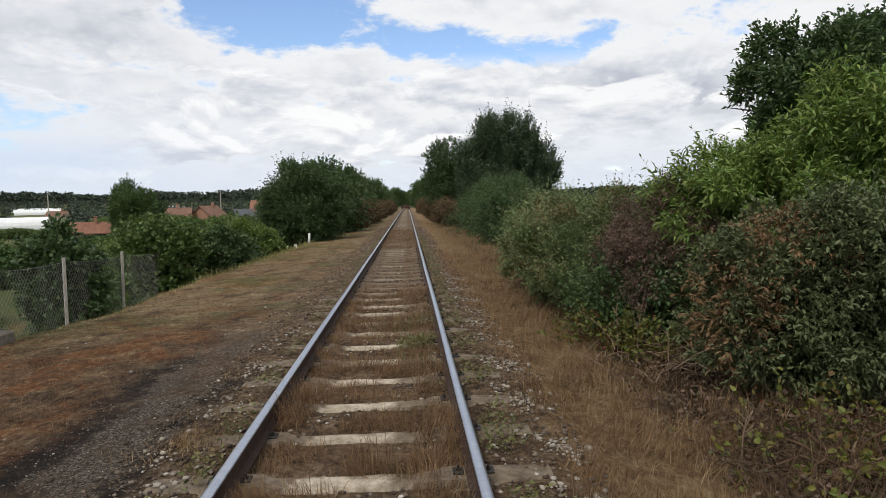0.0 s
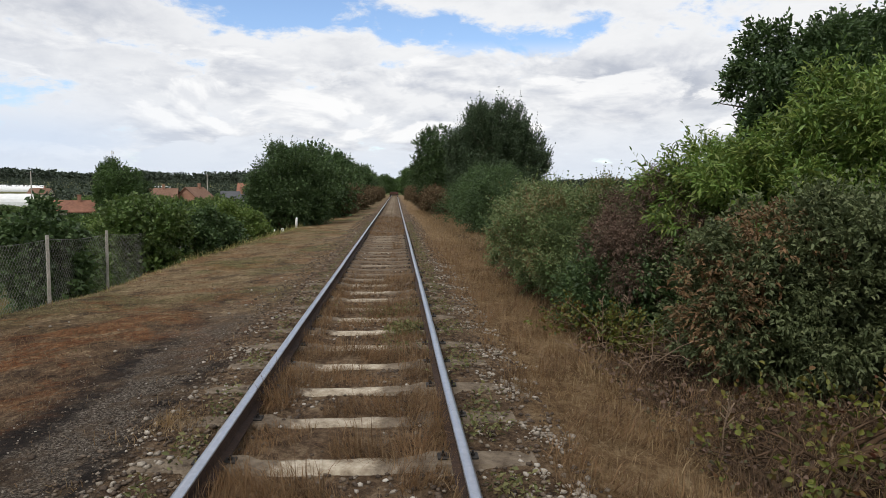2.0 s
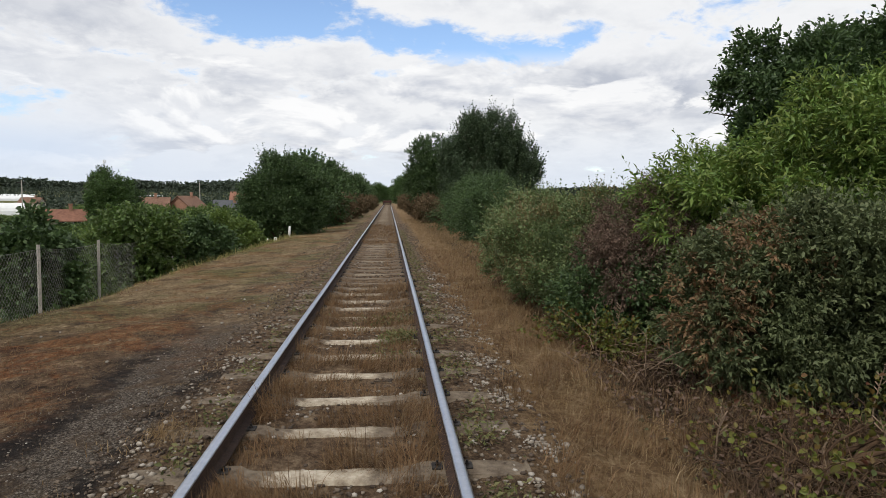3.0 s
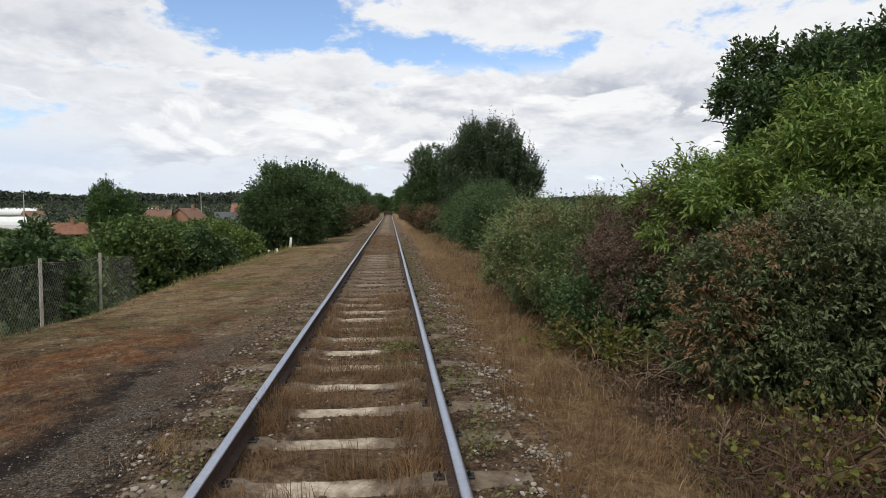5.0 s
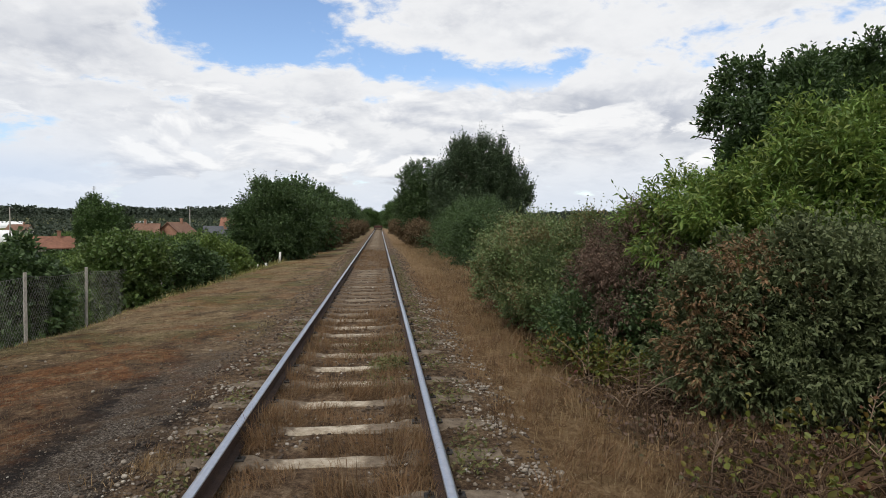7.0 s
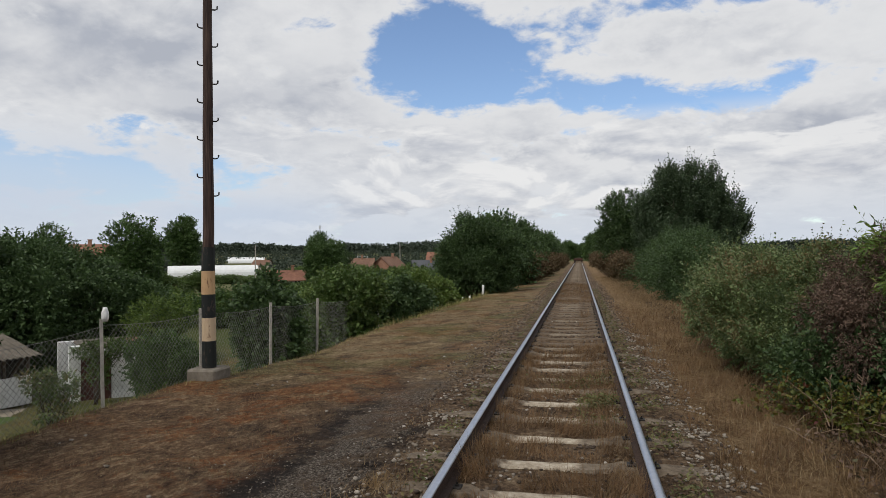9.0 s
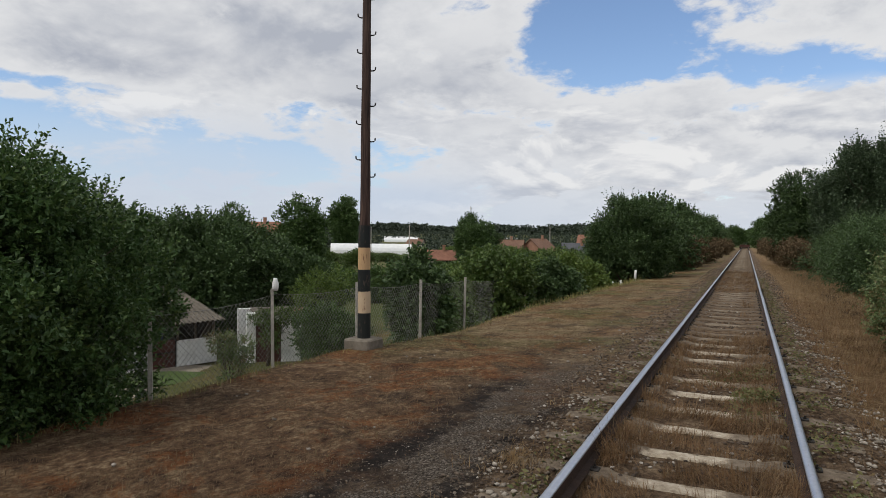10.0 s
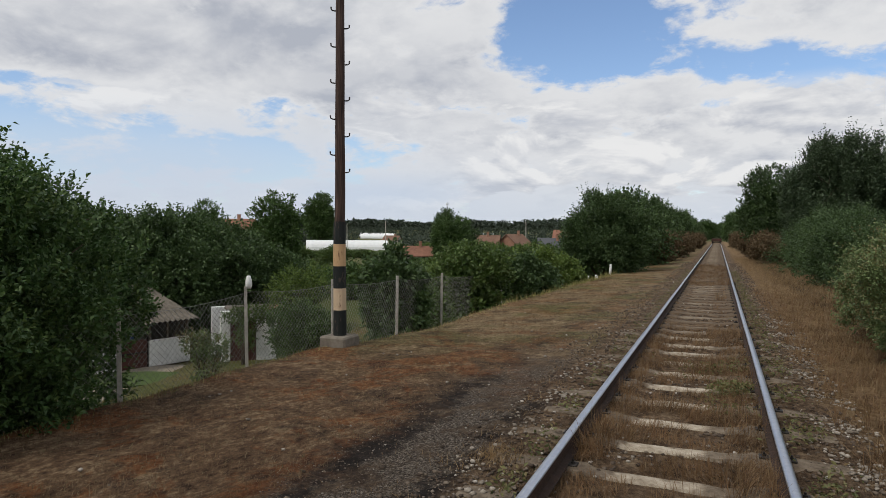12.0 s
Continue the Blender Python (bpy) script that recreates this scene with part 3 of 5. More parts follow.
def limbs(bm, seed, foot, tips, r0, fork=0.45, stems=1):
    """Tapered stems from the foot that fork to the given tips."""
    rng = random.Random(seed)
    foot = Vector(foot)
    for i, t in enumerate(tips):
        t = Vector(t)
        f = foot + Vector((rng.uniform(-1, 1), rng.uniform(-1, 1), 0)) * r0 * (0.4 + stems)
        mid = f.lerp(t, fork) + Vector((rng.uniform(-1, 1), rng.uniform(-1, 1), 0)) * 0.12 * (t - f).length
        mid.z += 0.1 * (t - f).length
        w = r0 * rng.uniform(0.45, 0.8)
        tube(bm, [f - Vector((0, 0, 0.15)), f.lerp(mid, 0.5), mid, mid.lerp(t, 0.55), t], [w * 1.2, w * 0.9, w * 0.65, w * 0.4, w * 0.15], 6)
        for _ in range(3):
            e = mid.lerp(t, rng.uniform(0.1, 0.7))
            g = e + Vector((rng.uniform(-1, 1), rng.uniform(-1, 1), rng.uniform(0.1, 0.9))) * 0.32 * (t - f).length
            tube(bm, [e, e.lerp(g, 0.5) + Vector((0, 0, 0.03)), g], [w * 0.35, w * 0.22, w * 0.08], 5)
    return bm


def bush(name, foot, clumps, mat, label, category, seed, sprigs, stem=0.03, group="", second=None, bark=None, **kw):
    """A shrub or tree: stems and a crown of leaves; clumps are given in the world."""
    foot = Vector(foot)
    ob = thing(name, foot, label, category, group)
    loc = [(a - foot.x, b - foot.y, c - foot.z, *r) for a, b, c, *r in clumps]
    bm = bmesh.new()
    tips = []
    for a, b, c, rx, ry, rz in loc:
        tips += [(a, b, c + rz * 0.55), (a + rx * 0.5, b - ry * 0.3, c + rz * 0.2), (a - rx * 0.5, b + ry * 0.3, c + rz * 0.25)]
    limbs(bm, seed, (0, 0, 0), tips, stem, stems=2 if stem < 0.05 else 0)
    part("stem" if stem < 0.05 else "trunk", bm, bark or BARK, ob, smooth=True)
    part_np("crown", foliage("crown", seed, loc, sprigs, floor=0.02, **kw), mat, ob)
    if second:
        m2, cl2, n2, lab2, kw2 = second
        loc2 = [(a - foot.x, b - foot.y, c - foot.z, *r) for a, b, c, *r in cl2]
        part_np("side_growth", foliage("side_growth", seed + 50, loc2, n2, floor=0.02, **kw2), m2, ob, lab2)
    return ob


def blades(name, seed, x, y, z, height, width, lean=0.5):
    """Bent grass blades at the given feet."""
    rng = np.random.default_rng(seed)
    n = len(x)
    foot = np.stack([x, y, z], 1)
    a = rng.uniform(0, 2 * np.pi, n)
    side = np.stack([np.cos(a), np.sin(a), np.zeros(n)], 1)
    b = 5.0 * waves(foot * np.array([1, 1, 0]), 1.6, seed * 1.3) + rng.normal(size=n) * 0.9
    ln = lean * np.abs(rng.normal(size=n))
    way = np.stack([np.cos(b) * ln, np.sin(b) * ln, np.ones(n)], 1)
    way = unit(way)
    h = (height * rng.uniform(0.45, 1.2, n))[:, None]
    w = (width * rng.uniform(0.6, 1.3, n))[:, None]
    mid = foot + way * h * 0.55
    sag = np.array([0, 0, 1.0]) * h * (ln[:, None] * 0.28)
    tip = foot + way * h * 1.0 + np.stack([np.cos(b), np.sin(b), np.zeros(n)], 1) * h * 0.25 * ln[:, None] - sag
    v = np.stack([foot - side * w, foot + side * w, mid + side * w * 0.7, mid - side * w * 0.7, tip], 1)
    i = np.arange(n)[:, None] * 5
    return mesh_np(name, v.reshape(-1, 3), i + np.array([[0, 1, 2, 3]]), i + np.array([[3, 2, 4]]))


def pebbles(name, seed, x, y, z, size):
    """Irregular eight-faced stones."""
    rng = np.random.default_rng(seed)
    n = len(x)
    base = np.array([(1, 0, 0), (0, 1, 0), (-1, 0, 0), (0, -1, 0), (0, 0, 1), (0, 0, -1)], float)
    base = np.concatenate([base, np.array([(1, 1, 1), (-1, 1, 1), (-1, -1, 1), (1, -1, 1)]) * 0.62])
    v = base[None] * rng.uniform(0.6, 1.15, (n, 10, 1)) * (size * np.array([1.0, 0.85, 0.7]) if np.isscalar(size) else size[:, None, None] * np.array([1.0, 0.85, 0.7]))
    a = rng.uniform(0, 2 * np.pi, n)
    ca, sa = np.cos(a)[:, None], np.sin(a)[:, None]
    v = np.stack([v[:, :, 0] * ca - v[:, :, 1] * sa, v[:, :, 0] * sa + v[:, :, 1] * ca, v[:, :, 2]], 2)
    v += np.stack([x, y, z], 1)[:, None, :]
    f = []
    for j in range(4):
        j2, t = (j + 1) % 4, 6 + j
        f += [(j, j2, t), (4, t, 6 + (j + 1) % 4), (t, j2, 6 + (j + 1) % 4), (j2, j, 5)]
    f = np.array(f)
    t = (np.arange(n)[:, None, None] * 10 + f[None]).reshape(-1, 3)
    return mesh_np(name, v.reshape(-1, 3), None, t)


# ---------------------------------------------------------------- ground
EDGE_Y = np.array([-30, 3, 9, 10.5, 12, 17, 22, 30, 45, 80, 400])
EDGE_X = np.array([-5.9, -5.8, -5.85, -5.3, -5.0, -5.1, -4.8, -4.5, -4.2, -4.0, -4.0])


def height(x, y):
    """The ground's height at arrays of places."""
    x, y = np.asarray(x, float), np.asarray(y, float)
    e = np.interp(y, EDGE_Y, EDGE_X)
    flat = np.where(x < -1.2, -0.05 - 0.15 * np.clip((-1.2 - x) / (-1.2 - e), 0, 1), -0.055)
    flat = np.where(x > 1.2, -0.055 - 0.11 * np.clip((x - 1.2) / 2.2, 0, 1), flat)
    ax = np.abs(x)
    flat = flat + 0.042 * np.clip((ax - 0.80) / 0.12, 0, 1) * np.clip((1.75 - ax) / 0.5, 0, 1)
    flat = flat + 0.022 * np.clip((ax - 0.42) / 0.1, 0, 1) * np.clip((0.72 - ax) / 0.06, 0, 1)
    left = np.clip(e - x, 0, None)
    right = np.clip(x - 4.2, 0, None)
    z = flat - 3.65 * (1 - np.exp(-left / 5.0)) - 2.4 * (1 - np.exp(-right / 6.0))
    r = np.hypot(x, y)
    s = np.clip((r - 330) / 650, 0, 1)
    s = s * s * (3 - 2 * s)
    z = z + s * np.where(np.abs(x) < 6, 3.0, np.where(x < 0, 12.0, 10.0))
    near = np.clip(1 - r / 90, 0, 1)
    rough = 0.018 * np.sin(2.1 * x + 1.3 * np.sin(1.1 * y)) * np.cos(1.7 * y + 0.6) + 0.012 * np.sin(5.3 * x + 3.1 * y) * np.sin(4.1 * y - 2.7 * x)
    bank = np.clip((-1.5 - x) / 1.5, 0, 1) + np.clip((x - 1.5) / 1.0, 0, 1)
    return z + near * rough * (0.4 + bank) + 0.12 * np.clip(left / 4, 0, 1) * np.sin(0.7 * x + 0.4 * y)


def make_ground():
    def axis(parts):
        return np.unique(np.concatenate([np.linspace(a, b, n) for a, b, n in parts]))
    xs = axis([(-4500, -400, 24), (-400, -60, 36), (-60, -14, 40), (-14, -6.5, 34), (-6.5, 4.5, 96), (4.5, 14, 24), (14, 80, 24), (80, 4500, 40)])
    ys = axis([(-600, -20, 12), (-20, 2, 30), (2, 22, 130), (22, 60, 70), (60, 300, 60), (300, 1200, 40), (1200, 4500, 14)])
    gx, gy = np.meshgrid(xs, ys)
    v = np.stack([gx.ravel(), gy.ravel(), height(gx, gy).ravel()], 1)
    nx, ny = len(xs), len(ys)
    i = (np.arange(ny - 1)[:, None] * nx + np.arange(nx - 1)[None]).ravel()[:, None]
    me = mesh_np("ground", v, i + np.array([[0, 1, nx + 1, nx]]))
    me.shade_smooth()
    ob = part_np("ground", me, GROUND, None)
    tagged(ob, "dry brown railway verge sloping down to green gardens and fields", "ground", kind="structure")


make_ground()


def gz(x, y):
    return float(height(np.array([x]), np.array([y]))[0])


# ---------------------------------------------------------------- track
RAIL_X, RAIL_END = 0.7535, 190.0


def make_rail(x):
    """A flat-bottomed rail in three parts: rusty foot and web, polished head."""
    foot = [(-0.062, 0.0), (0.062, 0.0), (0.062, 0.010), (0.020, 0.022), (-0.020, 0.022), (-0.062, 0.010)]
    web = [(0.012, 0.0215), (0.008, 0.034), (0.008, 0.100), (0.014, 0.1125), (-0.014, 0.1125), (-0.008, 0.100), (-0.008, 0.034), (-0.012, 0.0215)]
    head = [(0.034, 0.112), (0.035, 0.138), (0.026, 0.149), (0.0, 0.1505), (-0.026, 0.149), (-0.035, 0.138), (-0.034, 0.112)]
    ys = [-12 + 0.9 * i for i in range(40)] + [24 + 4 * i for i in range(int((RAIL_END - 24) / 4) + 1)]
    rng = random.Random(int(x * 100))
    shift = [0.002 * math.sin(y * 0.7 + x) + rng.uniform(-0.0008, 0.0008) for y in ys]
    ob = thing("rail", (x, 0, 0), "rusty steel rail with a polished running top", "rail", "rails of the track")
    for name, prof, mats in (("foot", foot, [RUST]), ("web", web, [RUST]), ("head", head, [RUST, STEEL])):
        bm = bmesh.new()
        rings = [[bm.verts.new((px + w, y, pz)) for px, pz in prof] for y, w in zip(ys, shift)]
        n = len(prof)
        for a, b in zip(rings, rings[1:]):
            for j in range(n):
                f = bm.faces.new((a[j], a[(j + 1) % n], b[(j + 1) % n], b[j]))
                top = name == "head" and 1 <= j <= 4
                f.material_index, f.smooth = int(top), top
        part(name, bm, mats, ob, "polished steel running head" if name == "head" else "")


make_rail(-RAIL_X)
make_rail(RAIL_X)


def sleeper_mesh(seed, mat):
    """A concrete sleeper: raised rail seats, a lower narrow middle, worn edges."""
    rng = random.Random(seed)
    xs = [-1.25, -1.22, -0.95, -0.58, -0.50, -0.36, -0.2, 0.0, 0.2, 0.36, 0.50, 0.58, 0.95, 1.22, 1.25]
    bm = bmesh.new()
    rings = []
    for x in xs:
        a = abs(x)
        top = -0.012 if a > 1.2 else 0.0 if a > 0.55 else -0.012 if a > 0.45 else -0.028
        w = 0.130 if a > 0.5 else 0.105
        top += rng.uniform(-0.006, 0.004)
        j = [rng.uniform(-0.018, 0.012) for _ in range(4)]
        prof = [(-w - 0.03, -0.2), (-w + j[0], top - 0.035), (-w + 0.03 + j[1], top), (0, top + 0.004), (w - 0.03 + j[2], top), (w + j[3], top - 0.035), (w + 0.03, -0.2)]
        rings.append([bm.verts.new((x, py, pz)) for py, pz in prof])
    for a, b in zip(rings, rings[1:]):
        for k in range(6):
            bm.faces.new((a[k], b[k], b[k + 1], a[k + 1]))
    bm.faces.new(rings[0]), bm.faces.new(rings[-1][::-1])
    bmesh.ops.recalc_face_normals(bm, faces=bm.faces)
    me = bpy.data.meshes.new("body")
    bm.to_mesh(me)
    bm.free()
    me.materials.append(mat)
    return me


def clip_mesh():
    """A rail fastening: plate, bolt and nut."""
    bm = bmesh.new()
    box(bm, (-0.035, -0.045, -0.004), (0.035, 0.045, 0.014), 0.005)
    tube(bm, [(0, 0, 0.012), (0, 0, 0.026)], [0.017, 0.015], 6)
    tube(bm, [(0, 0, 0.024), (0, 0, 0.042)], [0.008, 0.008], 6)
    me = bpy.data.meshes.new("fastening")
    bm.to_mesh(me)
    bm.free()
    me.materials.append(IRON)
    return me


def make_sleepers():
    kinds, clip = [sleeper_mesh(s, CONCRETE) for s in range(6)], clip_mesh()
    # from y 12.2 on the sleepers take the darker brown concrete
    dark_kinds = [sleeper_mesh(s + 9, CONCRETE_DARKER) for s in range(4)]
    rng = random.Random(5)
    y, i = 4.16 - 0.757 * 9, 0
    while y < 150:
        ob = thing("concrete_sleeper", (rng.uniform(-0.015, 0.015), y + rng.uniform(-0.02, 0.02), rng.uniform(-0.006, 0.002)),
                   "worn pale concrete sleeper in dry weeds" if y < 12.2 else "darker brown concrete sleeper bedded in ballast", "sleeper", "sleepers under the rails")
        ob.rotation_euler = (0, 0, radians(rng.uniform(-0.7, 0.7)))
        new("body", rng.choice(kinds if y < 12.2 else dark_kinds)).parent = ob
        if 1 < y < 26:
            for x in (-RAIL_X, RAIL_X):
                for s in (-0.095, 0.095):
                    c = new("fastening", clip)
                    c.parent, c.location = ob, (x + s, 0, 0.004)
        y += 0.757
        i += 1


make_sleepers()


def scatter(seed, n, x0, x1, y0, y1, near=1.0):
    """Random places, denser near the low end of y."""
    rng = np.random.default_rng(seed)
    return rng.uniform(x0, x1, n), y0 + (y1 - y0) * rng.random(n) ** near


def stuff(ob, label, category):
    return tagged(ob, label, category, kind="stuff")


def make_ballast():
    rng = np.random.default_rng(11)
    x, y = scatter(12, 15500, -1.7, 1.6, 2.0, 45, 1.9)
    ok = (np.abs(np.abs(x) - RAIL_X) > 0.06) & (waves(np.stack([x, y, y * 0], 1), 1.3, 2.0) > -0.55 + 0.35 * (np.abs(x) < 0.7))
    x, y = x[ok], y[ok]
    size = rng.uniform(0.008, 0.026, len(x)) * (1 + 0.012 * y)
    z = height(x, y) + size * 0.15
    stuff(part_np("ballast", pebbles("ballast", 13, x, y, z, size), STONE, None), "grey and pale crushed stone ballast among the sleepers", "ballast")
    # pale stones spilled along the shoulders
    n = 2600
    xs = np.concatenate([rng.normal(1.38, 0.15, n), rng.normal(-1.2, 0.16, n // 4)])
    ys = np.concatenate([2.5 + 13 * rng.random(n) ** 1.4, 3.2 + 9 * rng.random(n // 4) ** 1.3])
    ok = waves(np.stack([xs, ys, ys * 0], 1), 1.9, 5.0) > 0.0
    # a few single stones on the mown verge
    xs, ys = np.concatenate([xs[ok], rng.uniform(-5.2, -1.8, 46)]), np.concatenate([ys[ok], rng.uniform(3.5, 15, 46)])
    ok = np.ones(len(xs), bool)
    xs, ys = xs[ok], ys[ok]
    size = 0.007 + 0.026 * rng.random(len(xs)) ** 2.6
    stuff(part_np("shoulder_stones", pebbles("shoulder_stones", 14, xs, ys, height(xs, ys) + size * 0.3, size), grainy(
        "pale_limestone", [(0.3, (0.09, 0.072, 0.055)), (0.46, (0.21, 0.178, 0.142)), (0.58, (0.36, 0.32, 0.265)), (0.8, (0.52, 0.485, 0.43))], 22, 0.9), None),
        "pale limestone lumps spilled along the ballast shoulder", "stones")
    x, y = scatter(15, 9000, -2.6, -1.3, 2.0, 24, 1.8)
    ok = waves(np.stack([x, y, y * 0], 1), 0.9, 1.0) > -0.3
    x, y = x[ok], y[ok]
    size = rng.uniform(0.004, 0.011, len(x)) * (1 + 0.015 * y)
    big = rng.random(len(x)) < 0.015
    size[big] *= 2.6
    stuff(part_np("path_gravel", pebbles("path_gravel", 16, x, y, height(x, y) + size * 0.2, size), STONE, None), "small grey gravel on the dark trackside path", "gravel")


make_ballast()


def make_grass():
    rng = np.random.default_rng(21)

    def place(name, seed, x, y, keep, h, w, lean, mat, label, zoff=0.0):
        x, y = x[keep], y[keep]
        s = 1 + 0.02 * np.clip(y - 5, 0, 40)
        stuff(part_np(name, blades(name, seed, x, y, height(x, y) - 0.01 + zoff, h(x, y) if callable(h) else h, w * s, lean), mat, None), label, "grass")

    # tufts between the rails
    x, y = scatter(22, 90000, -0.70, 0.70, 2.4, 40, 1.9)
    f = waves(np.stack([x, y, y * 0], 1), 2.6, 3.0) + 0.7 * waves(np.stack([x, y, y * 0], 1), 0.8, 9.0)
    on = np.abs((y - 4.16 + 0.757 * 20 + 0.378) % 0.757 - 0.378) < 0.12
    gate = ((y < 11.5) & (f > 0.02 + 0.30 * on - 0.6 * (np.abs(x + 0.05) > 0.42))) | ((y >= 11.5) & (y < 12.8) & (f > 0.0)) | ((y >= 12.8) & (y < 24) & (f > 0.9)) | ((y >= 24) & (f > 0.1))
    place("track_grass", 23, x, y, gate, lambda a, b: 0.10 + 0.20 * np.clip(waves(np.stack([a, b, b * 0], 1), 1.2, 1.0) + 0.4, 0, 1), 0.0024, 1.0, RUSTGRASS,
          "dry russet grass growing between the rails")
    # long straw on the verge below the bushes
    x, y = scatter(24, 105000, 1.15, 4.4, 2.2, 55, 2.0)
    f = waves(np.stack([x, y, y * 0], 1), 1.5, 4.0)
    gate = rng.random(len(x)) < np.clip((x - 1.15) * 0.9, 0.05, 1) * np.where(f > -0.2, 1, 0.25) * np.where((x > 2.45) & (y < 9), 0.22, 1)
    place("verge_straw", 25, x, y, gate, lambda a, b: np.clip(0.06 + 0.15 * (a - 1.2), 0.06, 0.36) * (0.7 + 0.5 * np.clip(waves(np.stack([a, b, b * 0], 1), 2.3, 5.0) + 0.2, 0, 1)), 0.0027, 1.3, STRAW, "long dry straw-coloured grass along the bushes")
    x, y = scatter(26, 40000, 1.3, 4.2, 2.2, 22, 1.6)
    f = waves(np.stack([x, y, y * 0], 1), 1.9, 7.0)
    place("verge_russet_grass", 27, x, y, (f > 0.0) & (rng.random(len(x)) < np.where(x > 2.8, 0.35, 1)), 0.24, 0.0030, 1.5, RUSTGRASS, "flattened russet grass below the bushes")
    x, y = scatter(36, 9000, 2.4, 4.3, 3.0, 6.4, 1.0)
    f = waves(np.stack([x, y, y * 0], 1), 2.4, 3.0)
    place("tangled_grass", 37, x, y, f > -0.1, 0.26, 0.0028, 1.7, TANGLE, "tangled brown dead grass among the brambles")
    # mown verge
    x, y = scatter(28, 170000, -6.0, -1.3, 1.8, 30, 1.9)
    f = waves(np.stack([x, y, y * 0], 1), 1.1, 6.0)
    gate = (rng.random(len(x)) < np.where(x > -2.45, 0.05, 0.8)) & (f > -0.6) & (x > np.interp(y, EDGE_Y, EDGE_X) - 0.3)
    place("mown_grass", 29, x, y, gate & (f < 0.35), 0.060, 0.0030, 2.2, THATCH, "short scorched mown grass on the verge")
    place("mown_russet_grass", 30, x, y, gate & (f >= 0.35), 0.06, 0.0030, 2.0, RUSTGRASS, "rust-brown scorched grass patches")
    # tufts on the near shoulder and along the bank's edge
    x = np.concatenate([rng.normal(-1.25, 0.10, 500), rng.normal(-1.5, 0.16, 2600)])
    y = np.concatenate([rng.normal(4.9, 0.12, 500), 3 + 20 * rng.random(2600)])
    f = waves(np.stack([x, y, y * 0], 1), 3.0, 2.0)
    place("shoulder_tufts", 31, x, y, (f > 0.1) | (np.arange(len(x)) < 500), 0.11, 0.0028, 1.3, STRAW, "yellow dry grass tufts on the ballast shoulder")
    x, y = scatter(32, 36000, -9.5, -4.2, 2.5, 48, 1.3)
    e = np.interp(y, EDGE_Y, EDGE_X)
    gate = (x < e + 0.25)
    place("bank_grass", 33, x, y, gate, lambda a, b: np.where(b > 17, 0.26, 0.09), 0.004, 0.8, leafy(
        "bank_grass_blades", [(0.06, 0.075, 0.02), (0.12, 0.125, 0.04), (0.22, 0.18, 0.07), (0.32, 0.25, 0.12)], 0.7, 0.3), "rough green and yellow grass on the bank")
    # low weeds against the rails
    x = np.concatenate([rng.normal(0.98, 0.10, 5200), rng.normal(-0.99, 0.07, 2600), rng.normal(0.45, 0.12, 1500), rng.normal(0.25, 0.25, 700)])
    y = np.concatenate([3 + 30 * rng.random(5200) ** 1.5, 3 + 30 * rng.random(2600) ** 1.5, rng.normal(7.7, 0.35, 1500), rng.normal(9.2, 0.3, 700)])
    f = waves(np.stack([x, y, y * 0], 1), 2.0, 8.0)
    ok = (f > -0.1) & (np.abs(np.abs(x) - RAIL_X) > 0.06)
    x, y = x[ok], y[ok]
    z = height(x, y) + rng.uniform(0, 0.10, len(x))
    d = unit(np.stack([rng.normal(size=len(x)), rng.normal(size=len(x)), rng.uniform(0, 1.2, len(x))], 1))
    v, q = leaf_mesh(rng, np.stack([x, y, z], 1), d, 0.045, 0.018)
    stuff(part_np("track_weeds", mesh_np("track_weeds", v, None, q), WEED, None), "low dull green weeds beside the rails", "weeds")


make_grass()

# ---------------------------------------------------------------- bushes beside the track (right of the rails)
near_bush = dict(group="bushes along the track", tuft=0.30, cover=2.7)
bush("bush", (4.3, 6.2, gz(4.3, 6.2)), [(3.95, 6.3, 0.72, 0.70, 0.70, 0.68), (4.6, 5.85, 0.75, 0.85, 0.85, 0.75), (3.65, 6.0, 0.35, 0.45, 0.5, 0.40), (5.4, 5.2, 0.75, 0.9, 0.9, 0.9)], L_TINT,
     "dusty green bush with leaves turning orange, above dry grass", "bush", 101, 11500, plain=False, leaf=0.054, width=0.024, per=9, sprig=0.2, droop=0.25, spray=0.12, gap=0.3,
     second=(L_ORANGE, [(3.45, 6.1, 0.70, 0.36, 0.45, 0.36), (3.9, 6.0, 1.18, 0.5, 0.5, 0.26), (3.35, 5.9, 0.45, 0.3, 0.35, 0.28)], 560, "orange-tinted dry leaves", dict(leaf=0.06, width=0.022, per=8, sprig=0.18, droop=0.4)), **near_bush)
bush("bush", (3.8, 8.9, gz(3.8, 8.9)), [(4.0, 9.0, 1.05, 0.75, 0.7, 0.65), (3.5, 8.4, 0.75, 0.55, 0.5, 0.45), (4.2, 9.2, 1.7, 0.35, 0.4, 0.35)], L_DEAD,
     "withered bush with brown hanging leaves over green undergrowth", "bush", 102, 4600, leaf=0.046, width=0.013, per=11, sprig=0.2, droop=0.6, gap=0.3,
     second=(L_DEEP, [(3.7, 8.8, 0.3, 0.9, 0.8, 0.6), (3.1, 8.5, 0.1, 0.45, 0.5, 0.4)], 3200, "dark green undergrowth", dict(leaf=0.06, width=0.03)), **near_bush)
